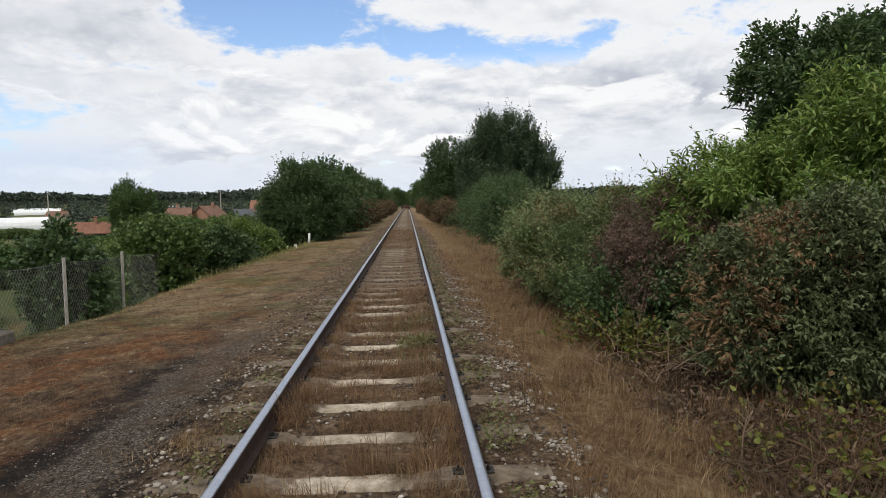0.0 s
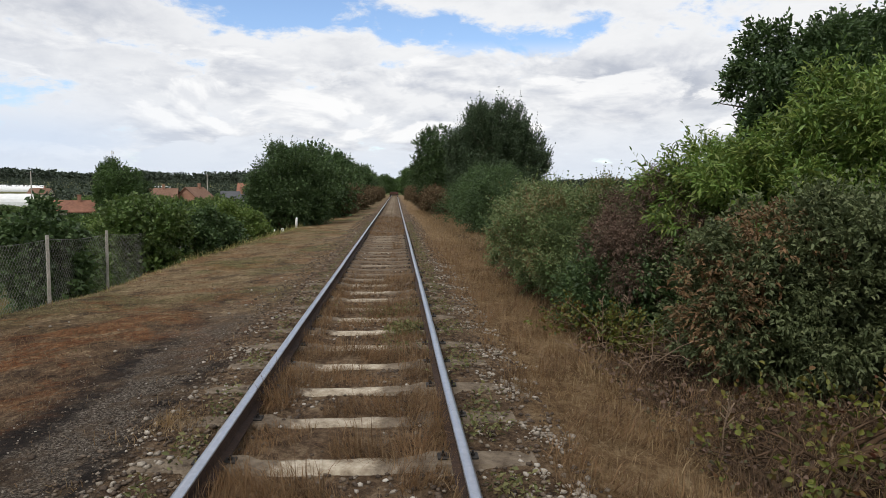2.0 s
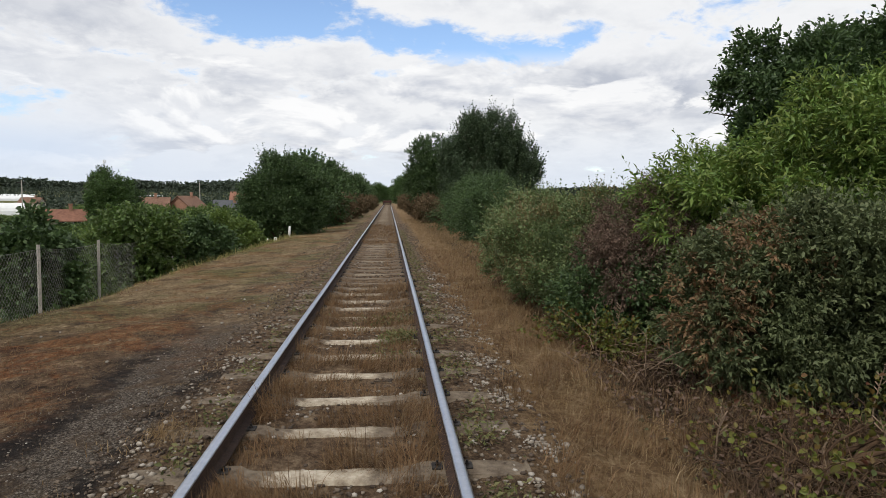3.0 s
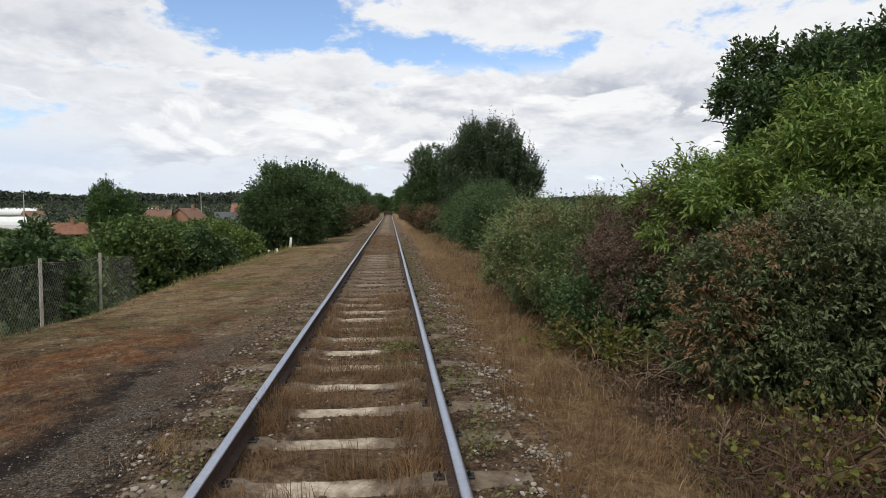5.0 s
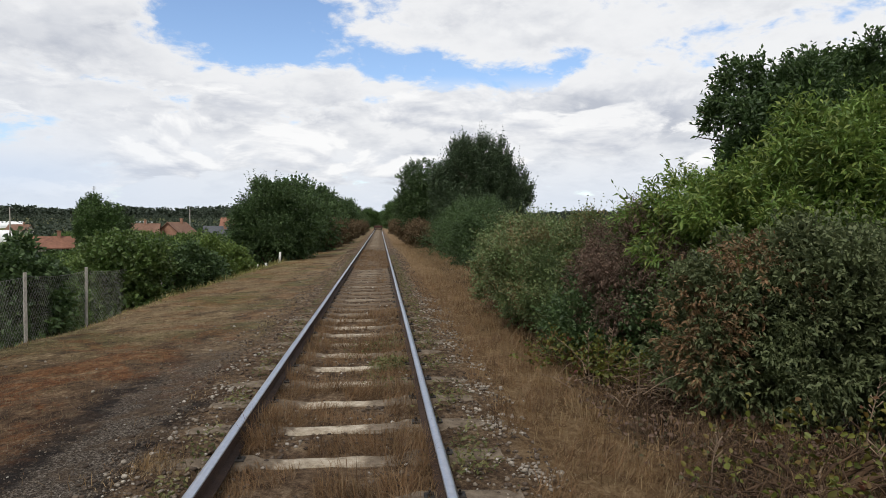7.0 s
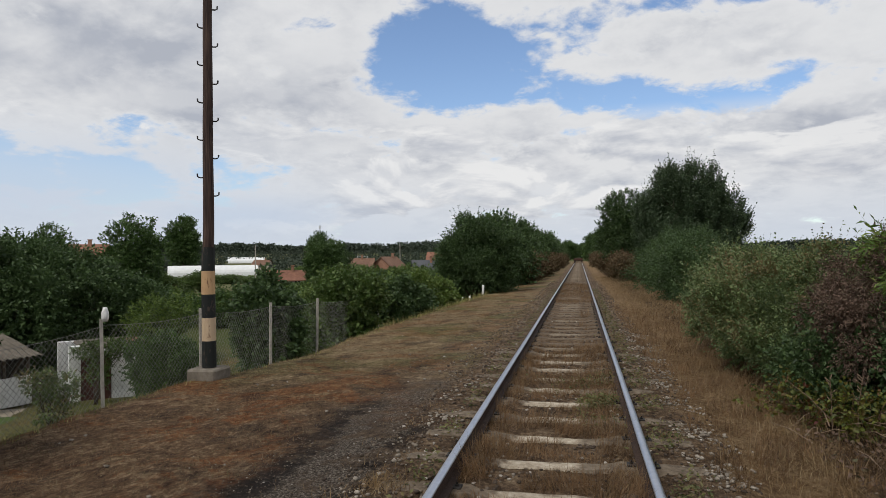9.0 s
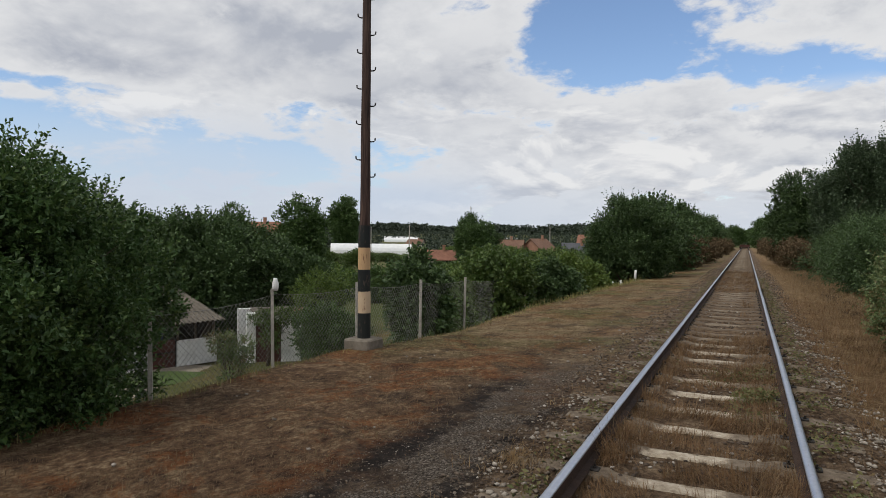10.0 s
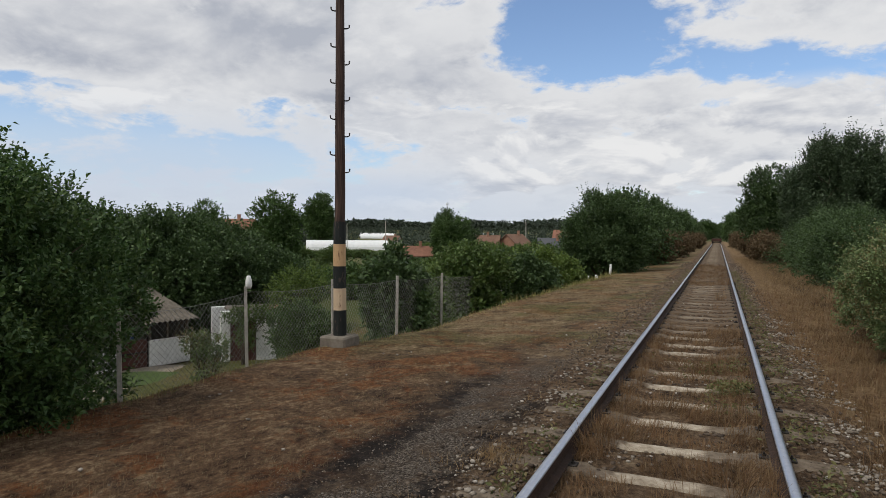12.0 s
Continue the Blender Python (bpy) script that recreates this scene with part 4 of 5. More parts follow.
bush("bush", (3.2, 11.2, gz(3.2, 11.2)), [(3.15, 10.9, 0.70, 0.75, 0.9, 0.75), (3.9, 12.4, 0.85, 1.0, 1.1, 0.85), (2.9, 10.1, 0.35, 0.55, 0.6, 0.5), (4.1, 10.9, 0.95, 0.9, 0.9, 0.7), (3.1, 13.4, 0.5, 0.75, 1.0, 0.75)], L_GREY,
     "dense grey-green thorn bush with upright shoots beside the track", "bush", 103, 15000, leaf=0.048, width=0.023, per=9, sprig=0.2, up=0.6, spray=0.14, gap=0.3, **near_bush)
bush("tree", (7.2, 9.8, gz(7.2, 9.8)), [(6.2, 9.5, 3.22, 0.78, 0.85, 0.82), (7.1, 9.8, 3.2, 0.9, 0.9, 0.8), (8.1, 10.0, 3.6, 1.0, 1.0, 0.92), (6.4, 9.3, 2.4, 0.75, 0.9, 0.6), (7.6, 9.5, 2.4, 1.2, 1.0, 0.8)], L_DEEP,
     "tall dark green leafy tree above the bushes", "tree", 104, 10500, stem=0.11, leaf=0.095, width=0.038, per=9, sprig=0.24, gap=0.45, gap_f=1.9, cover=3.6)
bush("bush", (5.6, 8.1, gz(5.6, 8.1)), [(5.2, 8.3, 1.6, 1.05, 1.0, 0.95), (4.55, 8.7, 1.45, 0.75, 0.8, 0.7), (6.3, 7.9, 1.9, 1.2, 1.0, 1.1), (6.2, 7.1, 0.95, 1.2, 1.0, 1.2), (7.2, 7.4, 2.0, 1.2, 1.2, 1.2), (5.0, 7.6, 0.6, 0.9, 0.7, 0.9)], L_LANCE,
     "tall yellow-green bush with long drooping lance-shaped leaves", "bush", 105, 13500, leaf=0.108, width=0.026, per=9, sprig=0.24, droop=0.3, stem=0.045, spray=0.12, gap=0.35, **near_bush)
bush("bramble", (3.3, 4.3, gz(3.3, 4.3)), [(3.05, 4.5, 0.0, 0.5, 0.5, 0.2), (3.6, 4.2, 0.05, 0.6, 0.5, 0.28), (4.2, 4.0, 0.10, 0.7, 0.6, 0.36), (2.7, 3.9, -0.08, 0.4, 0.5, 0.16), (3.4, 3.4, 0.0, 0.6, 0.5, 0.22)], L_BRAMBLE,
     "low bramble with yellow, green and red leaves in dry grass", "bramble", 106, 330, plain=False, leaf=0.055, width=0.036, per=4, sprig=0.2, up=0.1, inner=0.3, gap=0.5, bark=BROWN_STEM)
bush("bramble", (2.75, 7.9, gz(2.75, 7.9)), [(2.6, 8.0, 0.0, 0.45, 0.5, 0.20), (3.0, 7.3, 0.0, 0.45, 0.4, 0.22)], L_BRAMBLE,
     "low yellowing bramble at the foot of the bushes", "bramble", 107, 340, plain=False, leaf=0.05, width=0.034, per=4, sprig=0.2, inner=0.3, bark=BROWN_STEM)
for k, (fx, fy, cl, n, mat) in enumerate([(4.6, 18, [(4.3, 17.2, 0.55, 1.1, 1.5, 0.85), (4.9, 19.5, 0.75, 1.2, 1.5, 0.95)], 4200, L_GREY), (4.6, 27.5, [(4.4, 26.8, 0.7, 1.2, 2.0, 1.1), (4.9, 29, 1.0, 1.4, 2.0, 1.3)], 3600, L_DEEP),
                                          (4.8, 36, [(4.6, 35, 0.9, 1.4, 2.6, 1.5), (5.6, 38, 1.3, 1.7, 2.6, 1.8)], 3600, L_DEEP)]):
    bush("bush", (fx, fy, gz(fx, fy)), cl, mat, ("grey-green bush at the edge of the track", "dark green bush at the edge of the track")[k > 0], "bush", 110 + k, n, leaf=0.085, width=0.042, per=8, sprig=0.42, spray=0.1, group="bushes along the track", cover=3.5)


def dry_stalks():
    """Pale dead stalks and fallen twigs at the foot of the bushes."""
    rng = random.Random(61)
    for x, y, h, lean in ((2.95, 7.35, 0.62, 0.06), (2.78, 7.5, 0.58, -0.02), (3.9, 4.6, 0.75, 0.12), (3.55, 3.9, 0.5, -0.15), (2.55, 4.3, 0.45, 0.05), (4.1, 4.0, 0.7, 0.2)):
        ob = thing("dry_stalk", (x, y, gz(x, y)), "pale dead weed stalk in the dry grass", "weed", "dead stalks")
        bm = bmesh.new()
        tube(bm, [(0, 0, -0.05), (lean * 0.3, 0.01, h * 0.5), (lean, 0.0, h)], [0.006, 0.005, 0.003], 5)
        part("stalk", bm, TWIG, ob)
        bm = bmesh.new()
        for k in range(9):
            z = h * (0.55 + 0.05 * k)
            a = rng.uniform(0, 6.28)
            tube(bm, [(lean * z / h, 0, z), (lean * z / h + 0.05 * math.cos(a), 0.05 * math.sin(a), z + 0.045)], [0.003, 0.006], 4)
        part("seed_head", bm, TWIG, ob)
    ob = thing("brushwood", (3.1, 6.6, gz(3.1, 6.6)), "tangle of fallen dry twigs under the bushes", "brushwood")
    bm = bmesh.new()
    for k in range(70):
        p = Vector((rng.gauss(0, 0.35), rng.gauss(0, 0.5), rng.uniform(0.0, 0.22)))
        d = Vector((rng.uniform(-1, 1), rng.uniform(-1, 1), rng.uniform(-0.1, 0.5))).normalized() * rng.uniform(0.2, 0.6)
        tube(bm, [p, p + d * 0.5 + Vector((0, 0, 0.03)), p + d], [0.006, 0.005, 0.002], 4)
    part("twig_tangle", bm, TWIG, ob)
    ob = thing("dead_wood", (3.3, 4.2, gz(3.3, 4.2)), "dead branch lying in a tangle of dry stems", "dead wood")
    bm = bmesh.new()
    tube(bm, [(-0.45, -0.1, 0.0), (-0.15, 0.0, 0.05), (0.15, 0.05, 0.09), (0.45, 0.15, 0.12)], [0.022, 0.02, 0.016, 0.008], 7)
    tube(bm, [(0.0, 0.03, 0.07), (0.1, 0.2, 0.12), (0.25, 0.35, 0.14)], [0.012, 0.009, 0.004], 6)
    part("branch", bm, TWIG, ob, "grey broken branch")
    bm = bmesh.new()
    for k in range(200):
        p = Vector((rng.uniform(-0.9, 1.0), rng.uniform(-0.8, 0.9), rng.uniform(0.0, 0.2)))
        d = Vector((rng.uniform(-1, 1), rng.uniform(-1, 1), rng.uniform(-0.1, 0.45))).normalized() * rng.uniform(0.15, 0.55)
        tube(bm, [p, p + d * 0.5 + Vector((0, 0, 0.04)), p + d], [0.0036, 0.003, 0.0012], 4)
    tagged(part("dry_stem_tangle", bm, BROWN_STEM, ob, "brown dry stems"), kind="stuff")
    rg = np.random.default_rng(62)
    n = 2600
    x, y = rg.uniform(2.3, 4.6, n), rg.uniform(3.2, 7.2, n)
    d = unit(np.stack([rg.normal(size=n), rg.normal(size=n), rg.normal(size=n) * 0.35], 1))
    v, q = leaf_mesh(rg, np.stack([x, y, height(x, y) + rg.uniform(0.0, 0.12, n)], 1), d, 0.05, 0.03)
    stuff(part_np("leaf_litter", mesh_np("leaf_litter", v, None, q), L_DEAD, None), "brown fallen leaves under the bushes", "leaf litter")


dry_stalks()

# poplars behind the bushes
bush("poplar", (8.6, 53, gz(8.6, 53)), [(5.6, 52, 3.6, 0.9, 1.4, 2.6), (6.6, 53, 4.5, 0.85, 1.4, 3.0), (7.6, 53.5, 4.9, 0.85, 1.4, 3.3), (8.5, 52.5, 5.1, 0.85, 1.4, 3.2), (9.4, 53.5, 5.0, 0.9, 1.4, 3.2), (10.4, 52.5, 4.6, 0.85, 1.4, 2.9), (11.4, 52, 3.8, 0.85, 1.4, 2.5), (8.5, 51.5, 1.6, 3.4, 1.8, 1.9)], L_POPLAR,
     "broad poplar clump with many upright shoots", "tree", 120, 13500, stem=0.13, leaf=0.17, width=0.08, per=11, sprig=0.95, up=2.2, spray=0.08, inner=0.4, tuft=0.3)
bush("tree", (4.4, 60, gz(4.4, 60)), [(4.2, 59, 5.4, 1.9, 1.9, 1.8), (3.8, 60, 3.4, 1.8, 2.0, 2.0), (5.2, 58, 3.2, 2.2, 2.0, 2.4)], L_DEEP,
     "dark round-headed tree beside the track", "tree", 121, 4500, stem=0.12, leaf=0.19, width=0.09, per=8, sprig=0.5, inner=0.4)
# trees on the other side of the track
bush("tree", (-5.1, 33.5, gz(-5.1, 33.5)), [(-5.2, 34, 1.75, 1.6, 1.6, 1.75), (-4.2, 35, 1.45, 1.3, 1.6, 1.5), (-6.2, 33.5, 1.1, 1.0, 1.2, 1.3)], L_DEEP,
     "bushy dark green tree with whitewashed stem on the verge", "tree", 122, 7500, stem=0.07, leaf=0.11, width=0.06, per=8, sprig=0.4, spray=0.1, inner=0.4)


def stakes():
    """Whitewashed stakes under the trackside tree."""
    for x, y, h, lean in ((-5.25, 29.6, 0.55, 0.14), (-4.45, 31.6, 0.50, 0.03), (-4.9, 30.6, 0.32, -0.03)):
        bm = bmesh.new()
        tube(bm, [(0, 0, -0.1), (lean * 0.5, 0, h * 0.5), (lean, 0, h)], [0.065, 0.058, 0.05], 7)
        ob = part("whitewashed_stake", bm, WHITEWASH, None, smooth=True)
        ob.location = (x, y, gz(x, y))
        tagged(ob, "short whitewashed wooden stake at the verge's edge", "stake", "whitewashed stakes")


stakes()


def scrub(name, seed, h, w, mat, label, category, leaf=0.15, n=3000, up=0.5, tall=1.0, trunk=0.06):
    """A garden shrub or tree at the origin, to be copied about."""
    rng = random.Random(seed)
    cl = [(rng.uniform(-0.3, 0.3) * w, rng.uniform(-0.3, 0.3) * w, h * rng.uniform(0.35, 0.68), w * rng.uniform(0.26, 0.4), w * rng.uniform(0.26, 0.4), h * rng.uniform(0.24, 0.36) * tall) for _ in range(5)]
    cl.append((0, 0, h * 0.62, w * 0.34, w * 0.34, h * 0.38))
    return bush(name, (0, 0, 0), cl, mat, label, category, seed, n, stem=trunk, leaf=leaf, width=leaf * 0.55, per=7, sprig=leaf * 3.2, up=up, inner=0.4)


def spread(proto, places, seed):
    """Copies of a shrub at places (x, y, scale, height scale)."""
    rng = random.Random(seed)
    first = True
    for x, y, s, sh in places:
        m = Matrix.LocRotScale((x, y, gz(x, y) - 0.05), Euler((0, 0, rng.uniform(0, 6.28))), (s, s, sh))
        if first:
            proto.matrix_basis = m
            first = False
            base = Matrix.Diagonal((1 / s, 1 / s, 1 / sh, 1))
        else:
            copy_thing(proto, m @ base)


def polar(az, r):
    return 0.3 + r * math.sin(radians(az)), 0.2 + r * math.cos(radians(az))


def top_scale(x, y, top, h):
    return (top - gz(x, y)) / h


def along_track():
    a = scrub("bush", 130, 4.0, 3.6, L_DEEP, "dark green bush lining the far track", "bush", 0.19, 2200)
    a["group"] = "bushes along the track"
    pts = []
    for x, y, top in ((-4.9, 42, 4.0), (-5.2, 50, 4.3), (-4.9, 58, 4.2), (-5.4, 68, 4.6), (-4.6, 80, 4.2), (-5, 95, 4.6), (-4.6, 112, 4.4), (-5, 130, 4.8), (-4.5, 152, 4.6),
                      (5.2, 70, 4.2), (5.0, 82, 3.6), (5.4, 96, 4.0), (5.0, 112, 4.2), (5.6, 128, 4.6), (5.0, 150, 4.8), (-7.5, 46, 3.6), (-8, 60, 3.8)):
        k = top_scale(x, y, top, 4.0)
        pts.append((x, y, 1.0 * (0.85 + 0.15 * k), k))
    spread(a, pts, 1)
    b = scrub("scrub", 131, 2.0, 2.2, L_RUSSET, "russet half-dry scrub beside the far track", "bush", 0.15, 1300)
    b["group"] = "russet scrub along the track"
    spread(b, [(x, y, s, s) for x, y, s in ((-3.2, 44, 0.8), (-3.3, 49, 1.0), (-3.0, 56, 0.95), (-3.2, 64, 1.0), (-3.1, 76, 1.0), (-3.0, 92, 1.0), (3.3, 46, 0.85), (3.5, 53, 1.0), (3.2, 62, 1.0),
                                            (3.4, 72, 1.0), (3.1, 86, 1.05), (3.2, 104, 1.1), (-3.1, 110, 1.1), (3.2, 122, 1.1), (-3.2, 134, 1.1))], 2)
    c = scrub("tree", 132, 8.0, 6.5, L_DARK, "round green tree where the track ends from view", "tree", 0.35, 3200, trunk=0.15)
    spread(c, [(5.5, 205, 1.1, 1.15), (-3.5, 260, 1.0, 0.9), (1.5, 300, 1.1, 0.8), (-9, 230, 1.0, 0.8), (10, 240, 1.2, 1.1), (14, 190, 1.0, 0.9), (6, 330, 1.0, 0.75), (-7, 340, 1.0, 0.8)], 3)


along_track()


def rail_trolley():
    """A low flat trolley on the far rails."""
    ob = thing("rail_trolley", (0, 135, 0.15), "low dark flat trolley standing on the far rails", "rail trolley")
    bm = bmesh.new()
    box(bm, (-0.95, -1.0, 0.42), (0.95, 1.0, 0.62), 0.03)
    part("deck", bm, RUST, ob)
    bm = bmesh.new()
    box(bm, (-0.85, -0.95, 0.62), (0.85, -0.85, 1.0), 0.02)
    part("end_board", bm, BROWN_GATE, ob)
    for x in (-RAIL_X, RAIL_X):
        for y in (-0.6, 0.6):
            bm = bmesh.new()
            tube(bm, [(x - 0.06, y, 0.23), (x + 0.06, y, 0.23)], [0.23, 0.23], 14)
            part("wheel", bm, IRON, ob)
    for y in (-0.6, 0.6):
        bm = bmesh.new()
        tube(bm, [(-RAIL_X, y, 0.23), (RAIL_X, y, 0.23)], [0.05, 0.05], 8)
        part("axle", bm, IRON, ob)
    for x in (-0.6, 0.6):
        bm = bmesh.new()
        box(bm, (x - 0.06, -0.9, 0.2), (x + 0.06, 0.9, 0.44), 0.01)
        part("side_beam", bm, RUST, ob)


rail_trolley()


# ---------------------------------------------------------------- telegraph pole
def telegraph_pole():
    x, y = -5.6, 9.5
    g = gz(x, y)
    ob = thing("telegraph_pole", (x, y, g), "tarred wooden pole with black and ochre bands on concrete", "pole")
    H, z0 = 7.9, 0.17
    edges = [0.17, 0.60, 0.97, 1.345, 1.72, 2.10]

    def rad(z):
        return 0.107 - 0.0048 * z

    def piece(name, a, b, mat, grow, label=""):
        bm = bmesh.new()
        n = max(2, int((b - a) / 0.25))
        tube(bm, [(0.004 * math.sin(3 * z), 0.004 * math.cos(2 * z), z) for z in (a + (b - a) * i / n for i in range(n + 1))], [rad(a + (b - a) * i / n) + grow for i in range(n + 1)], 14)
        part(name, bm, mat, ob, label, smooth=False)

    for i, mat in enumerate((POLE_BLACK, POLE_CREAM, POLE_BLACK, POLE_OCHRE, POLE_BLACK)):
        piece("painted_band", edges[i], edges[i + 1], mat, 0.006, ("black painted band", "peeling cream painted band", "black painted band", "ochre painted band", "black painted band")[i])
    piece("shaft", edges[-1], H, POLE_WOOD, -0.008, "dark tarred round timber")
    bm = bmesh.new()
    box(bm, (-0.25, -0.25, -0.25), (0.25, 0.25, 0.17), 0.03)
    part("footing", bm, FOOTING, ob, "weathered concrete block")
    # bent iron insulator hooks, left and right by turns
    side = Vector((0.85, 0.52, 0)).normalized()
    for i in range(8):
        for s, zz in ((1, 2.93 + 0.605 * i), (-1, 3.22 + 0.605 * i)):
            if zz > H - 0.1:
                continue
            o = side * s
            r = rad(zz) - 0.02
            pts = [o * (r - 0.02), o * (r + 0.035), o * (r + 0.065) + Vector((0, 0, 0.004)), o * (r + 0.088) + Vector((0, 0, 0.02)), o * (r + 0.092) + Vector((0, 0, 0.065))]
            bm = bmesh.new()
            tube(bm, [p + Vector((0, 0, zz)) for p in pts], [0.012, 0.012, 0.012, 0.012, 0.013], 6)
            part("hook", bm, IRON, ob, smooth=True)


telegraph_pole()


# ---------------------------------------------------------------- chain-link fence
FX = -6.2
POSTS = [(3.3, 1.0), (5.65, 1.0), (7.88, 1.30), (10.23, 1.15), (12.75, 1.15), (15.2, 1.15), (17.7, 1.1), (20.2, 1.1)]
POST_TOP = [0.85, 0.80, 0.90, 0.86, 0.78, 0.71, 0.60, 0.50]


def fence():
    ob = thing("chain_link_fence", (FX, 3.3, gz(FX, 3.3)), "sagging chain-link fence on thin concrete posts along the bank", "fence")
    o = Vector(ob.location)
    tops, feet = [], []
    for (y, _), top in zip(POSTS, POST_TOP):
        foot = gz(FX, y)
        tops.append(top), feet.append(foot)
        bm = bmesh.new()
        lean = 0.02 * math.sin(y * 3)
        w = 0.028 if abs(y - 7.88) > 0.1 else 0.024
        tube(bm, [(0, 0, -0.3), (lean, 0, (top - foot) * 0.5), (lean * 1.6, 0, top - foot)], [w * 1.35, w * 1.3, w * 1.2], 4)
        p = part("post", bm, POST, ob)
        p.location = Vector((FX, y, foot)) - o
        if abs(y - 7.88) < 0.1:
            bm = bmesh.new()
            z = top - foot
            tube(bm, [(0.03, 0, z - 0.03), (0.03, 0, z + 0.015), (0.03, 0, z + 0.10), (0.03, 0, z + 0.13), (0.03, 0, z + 0.165)], [0.034, 0.05, 0.047, 0.034, 0.028], 12)
            c = part("cap", bm, WHITE_CAP, p, "white enamelled lamp cap", smooth=True)
    for i in range(len(POSTS) - 1):
        y0, y1 = POSTS[i][0], POSTS[i + 1][0]
        bm_v, bm_q = [], []

        def wire(a, b, r=0.0024):
            a, b = Vector(a) - o, Vector(b) - o
            d = (b - a).normalized()
            s = d.cross(Vector((1, 0, 0))).normalized() * r
            t = Vector((r, 0, 0))
            k = len(bm_v)
            for p in (a, b):
                bm_v.extend([p + s + t * 0.6, p - s + t * 0.6, p - t])
            for j in range(3):
                bm_q.append((k + j, k + (j + 1) % 3, k + 3 + (j + 1) % 3, k + 3 + j))

        def zt(y):
            f = (y - y0) / (y1 - y0)
            return tops[i] + (tops[i + 1] - tops[i]) * f - 0.08 - 0.05 * math.sin(math.pi * f)

        def zb(y):
            return gz(FX, y) + 0.02

        step = 0.085
        n = int((y1 - y0) / step)
        for s in (1, -1):
            k0 = -16
            for k in range(k0, n + 17):
                # one straight wire per diagonal, cut at the bay's ends
                ya = y0 + k * step
                if s > 0:
                    ys, ye = ya, ya + 1.15
                else:
                    ys, ye = ya + 1.15, ya
                pts = []
                for j in range(7):
                    f = j / 6
                    yy = ys + (ye - ys) * f
                    if y0 <= yy <= y1:
                        pts.append((FX + 0.045 + 0.012 * math.sin(9 * yy + 3 * f), yy, zb(yy) + (zt(yy) - zb(yy)) * f))
                for a, b in zip(pts, pts[1:]):
                    wire(a, b)
        me = mesh_np("chain_link", np.array([tuple(v) for v in bm_v]), np.array(bm_q))
        part_np("chain_link", me, WIRE, ob)
        bm = bmesh.new()
        ys = [y0 + (y1 - y0) * j / 6 for j in range(7)]
        tube(bm, [Vector((FX + 0.045, y, zt(y))) - o for y in ys], [0.003] * 7, 4)
        part("line_wire", bm, WIRE, ob)


fence()

# dense hedge tree at the bank's edge
bush("hedge_tree", (-6.7, 3.9, gz(-6.7, 3.9)), [(-6.8, 3.7, 1.05, 1.25, 1.35, 1.45), (-6.35, 4.75, 0.55, 0.75, 0.75, 1.05), (-6.3, 3.2, 0.3, 0.9, 1.1, 1.0), (-7.1, 4.9, 0.95, 1.0, 0.9, 1.15), (-7.6, 3.4, 1.45, 1.2, 1.3, 1.4), (-6.9, 2.0, 0.5, 1.1, 1.2, 1.4), (-7.05, 5.7, 0.50, 0.78, 0.8, 1.05), (-7.4, 4.3, 1.3, 1.1, 1.0, 1.35), (-7.2, 5.75, 0.95, 0.88, 0.8, 0.9), (-6.45, 4.1, -0.1, 0.85, 1.1, 0.7), (-6.55, 2.9, 0.0, 0.9, 1.1, 0.8), (-6.55, 4.6, -0.3, 0.7, 0.7, 0.65), (-7.1, 5.3, 1.35, 0.85, 0.8, 0.9)], L_HEDGE,
     "dense dark green hedge tree with upright tips at the bank's edge", "tree", 140, 26000, stem=0.07, leaf=0.066, width=0.031, per=8, sprig=0.22, up=0.9, gap=0.0, inner=0.85, spray=0.02, tuft=0.24)

# saplings and shrubs beyond the fence
for k, (x, y, cl, n, mat) in enumerate([
        (-6.9, 14.0, [(-6.9, 14.0, 0.35, 0.6, 0.6, 0.7), (-6.75, 13.8, -0.4, 0.55, 0.55, 0.6), (-7.1, 14.2, 0.75, 0.4, 0.4, 0.45)], 2600, L_DEEP),
        (-6.4, 18.2, [(-6.4, 18.2, 0.45, 0.9, 0.9, 0.7), (-6.1, 17.9, -0.4, 0.7, 0.7, 0.7), (-6.9, 18.8, 0.6, 0.8, 0.8, 0.7)], 3000, L_MID),
        (-6.6, 22.0, [(-6.6, 22.0, 0.1, 0.9, 1.0, 0.8), (-6.0, 23.5, -0.2, 0.8, 1.0, 0.7)], 3000, L_DEEP),
        (-6.6, 26.0, [(-6.5, 26.0, 0.1, 1.0, 1.2, 0.8), (-5.9, 27.5, -0.1, 0.8, 1.0, 0.6)], 2600, L_FRESH)]):
    bush("sapling", (x, y, gz(x, y)), cl, mat, "broad-leaved green sapling growing behind the fence", "sapling", 150 + k, n, stem=0.045, leaf=0.12, width=0.07, per=6, sprig=0.3, group="saplings behind the fence", cover=3.4, tuft=0.3, gap=0.35)


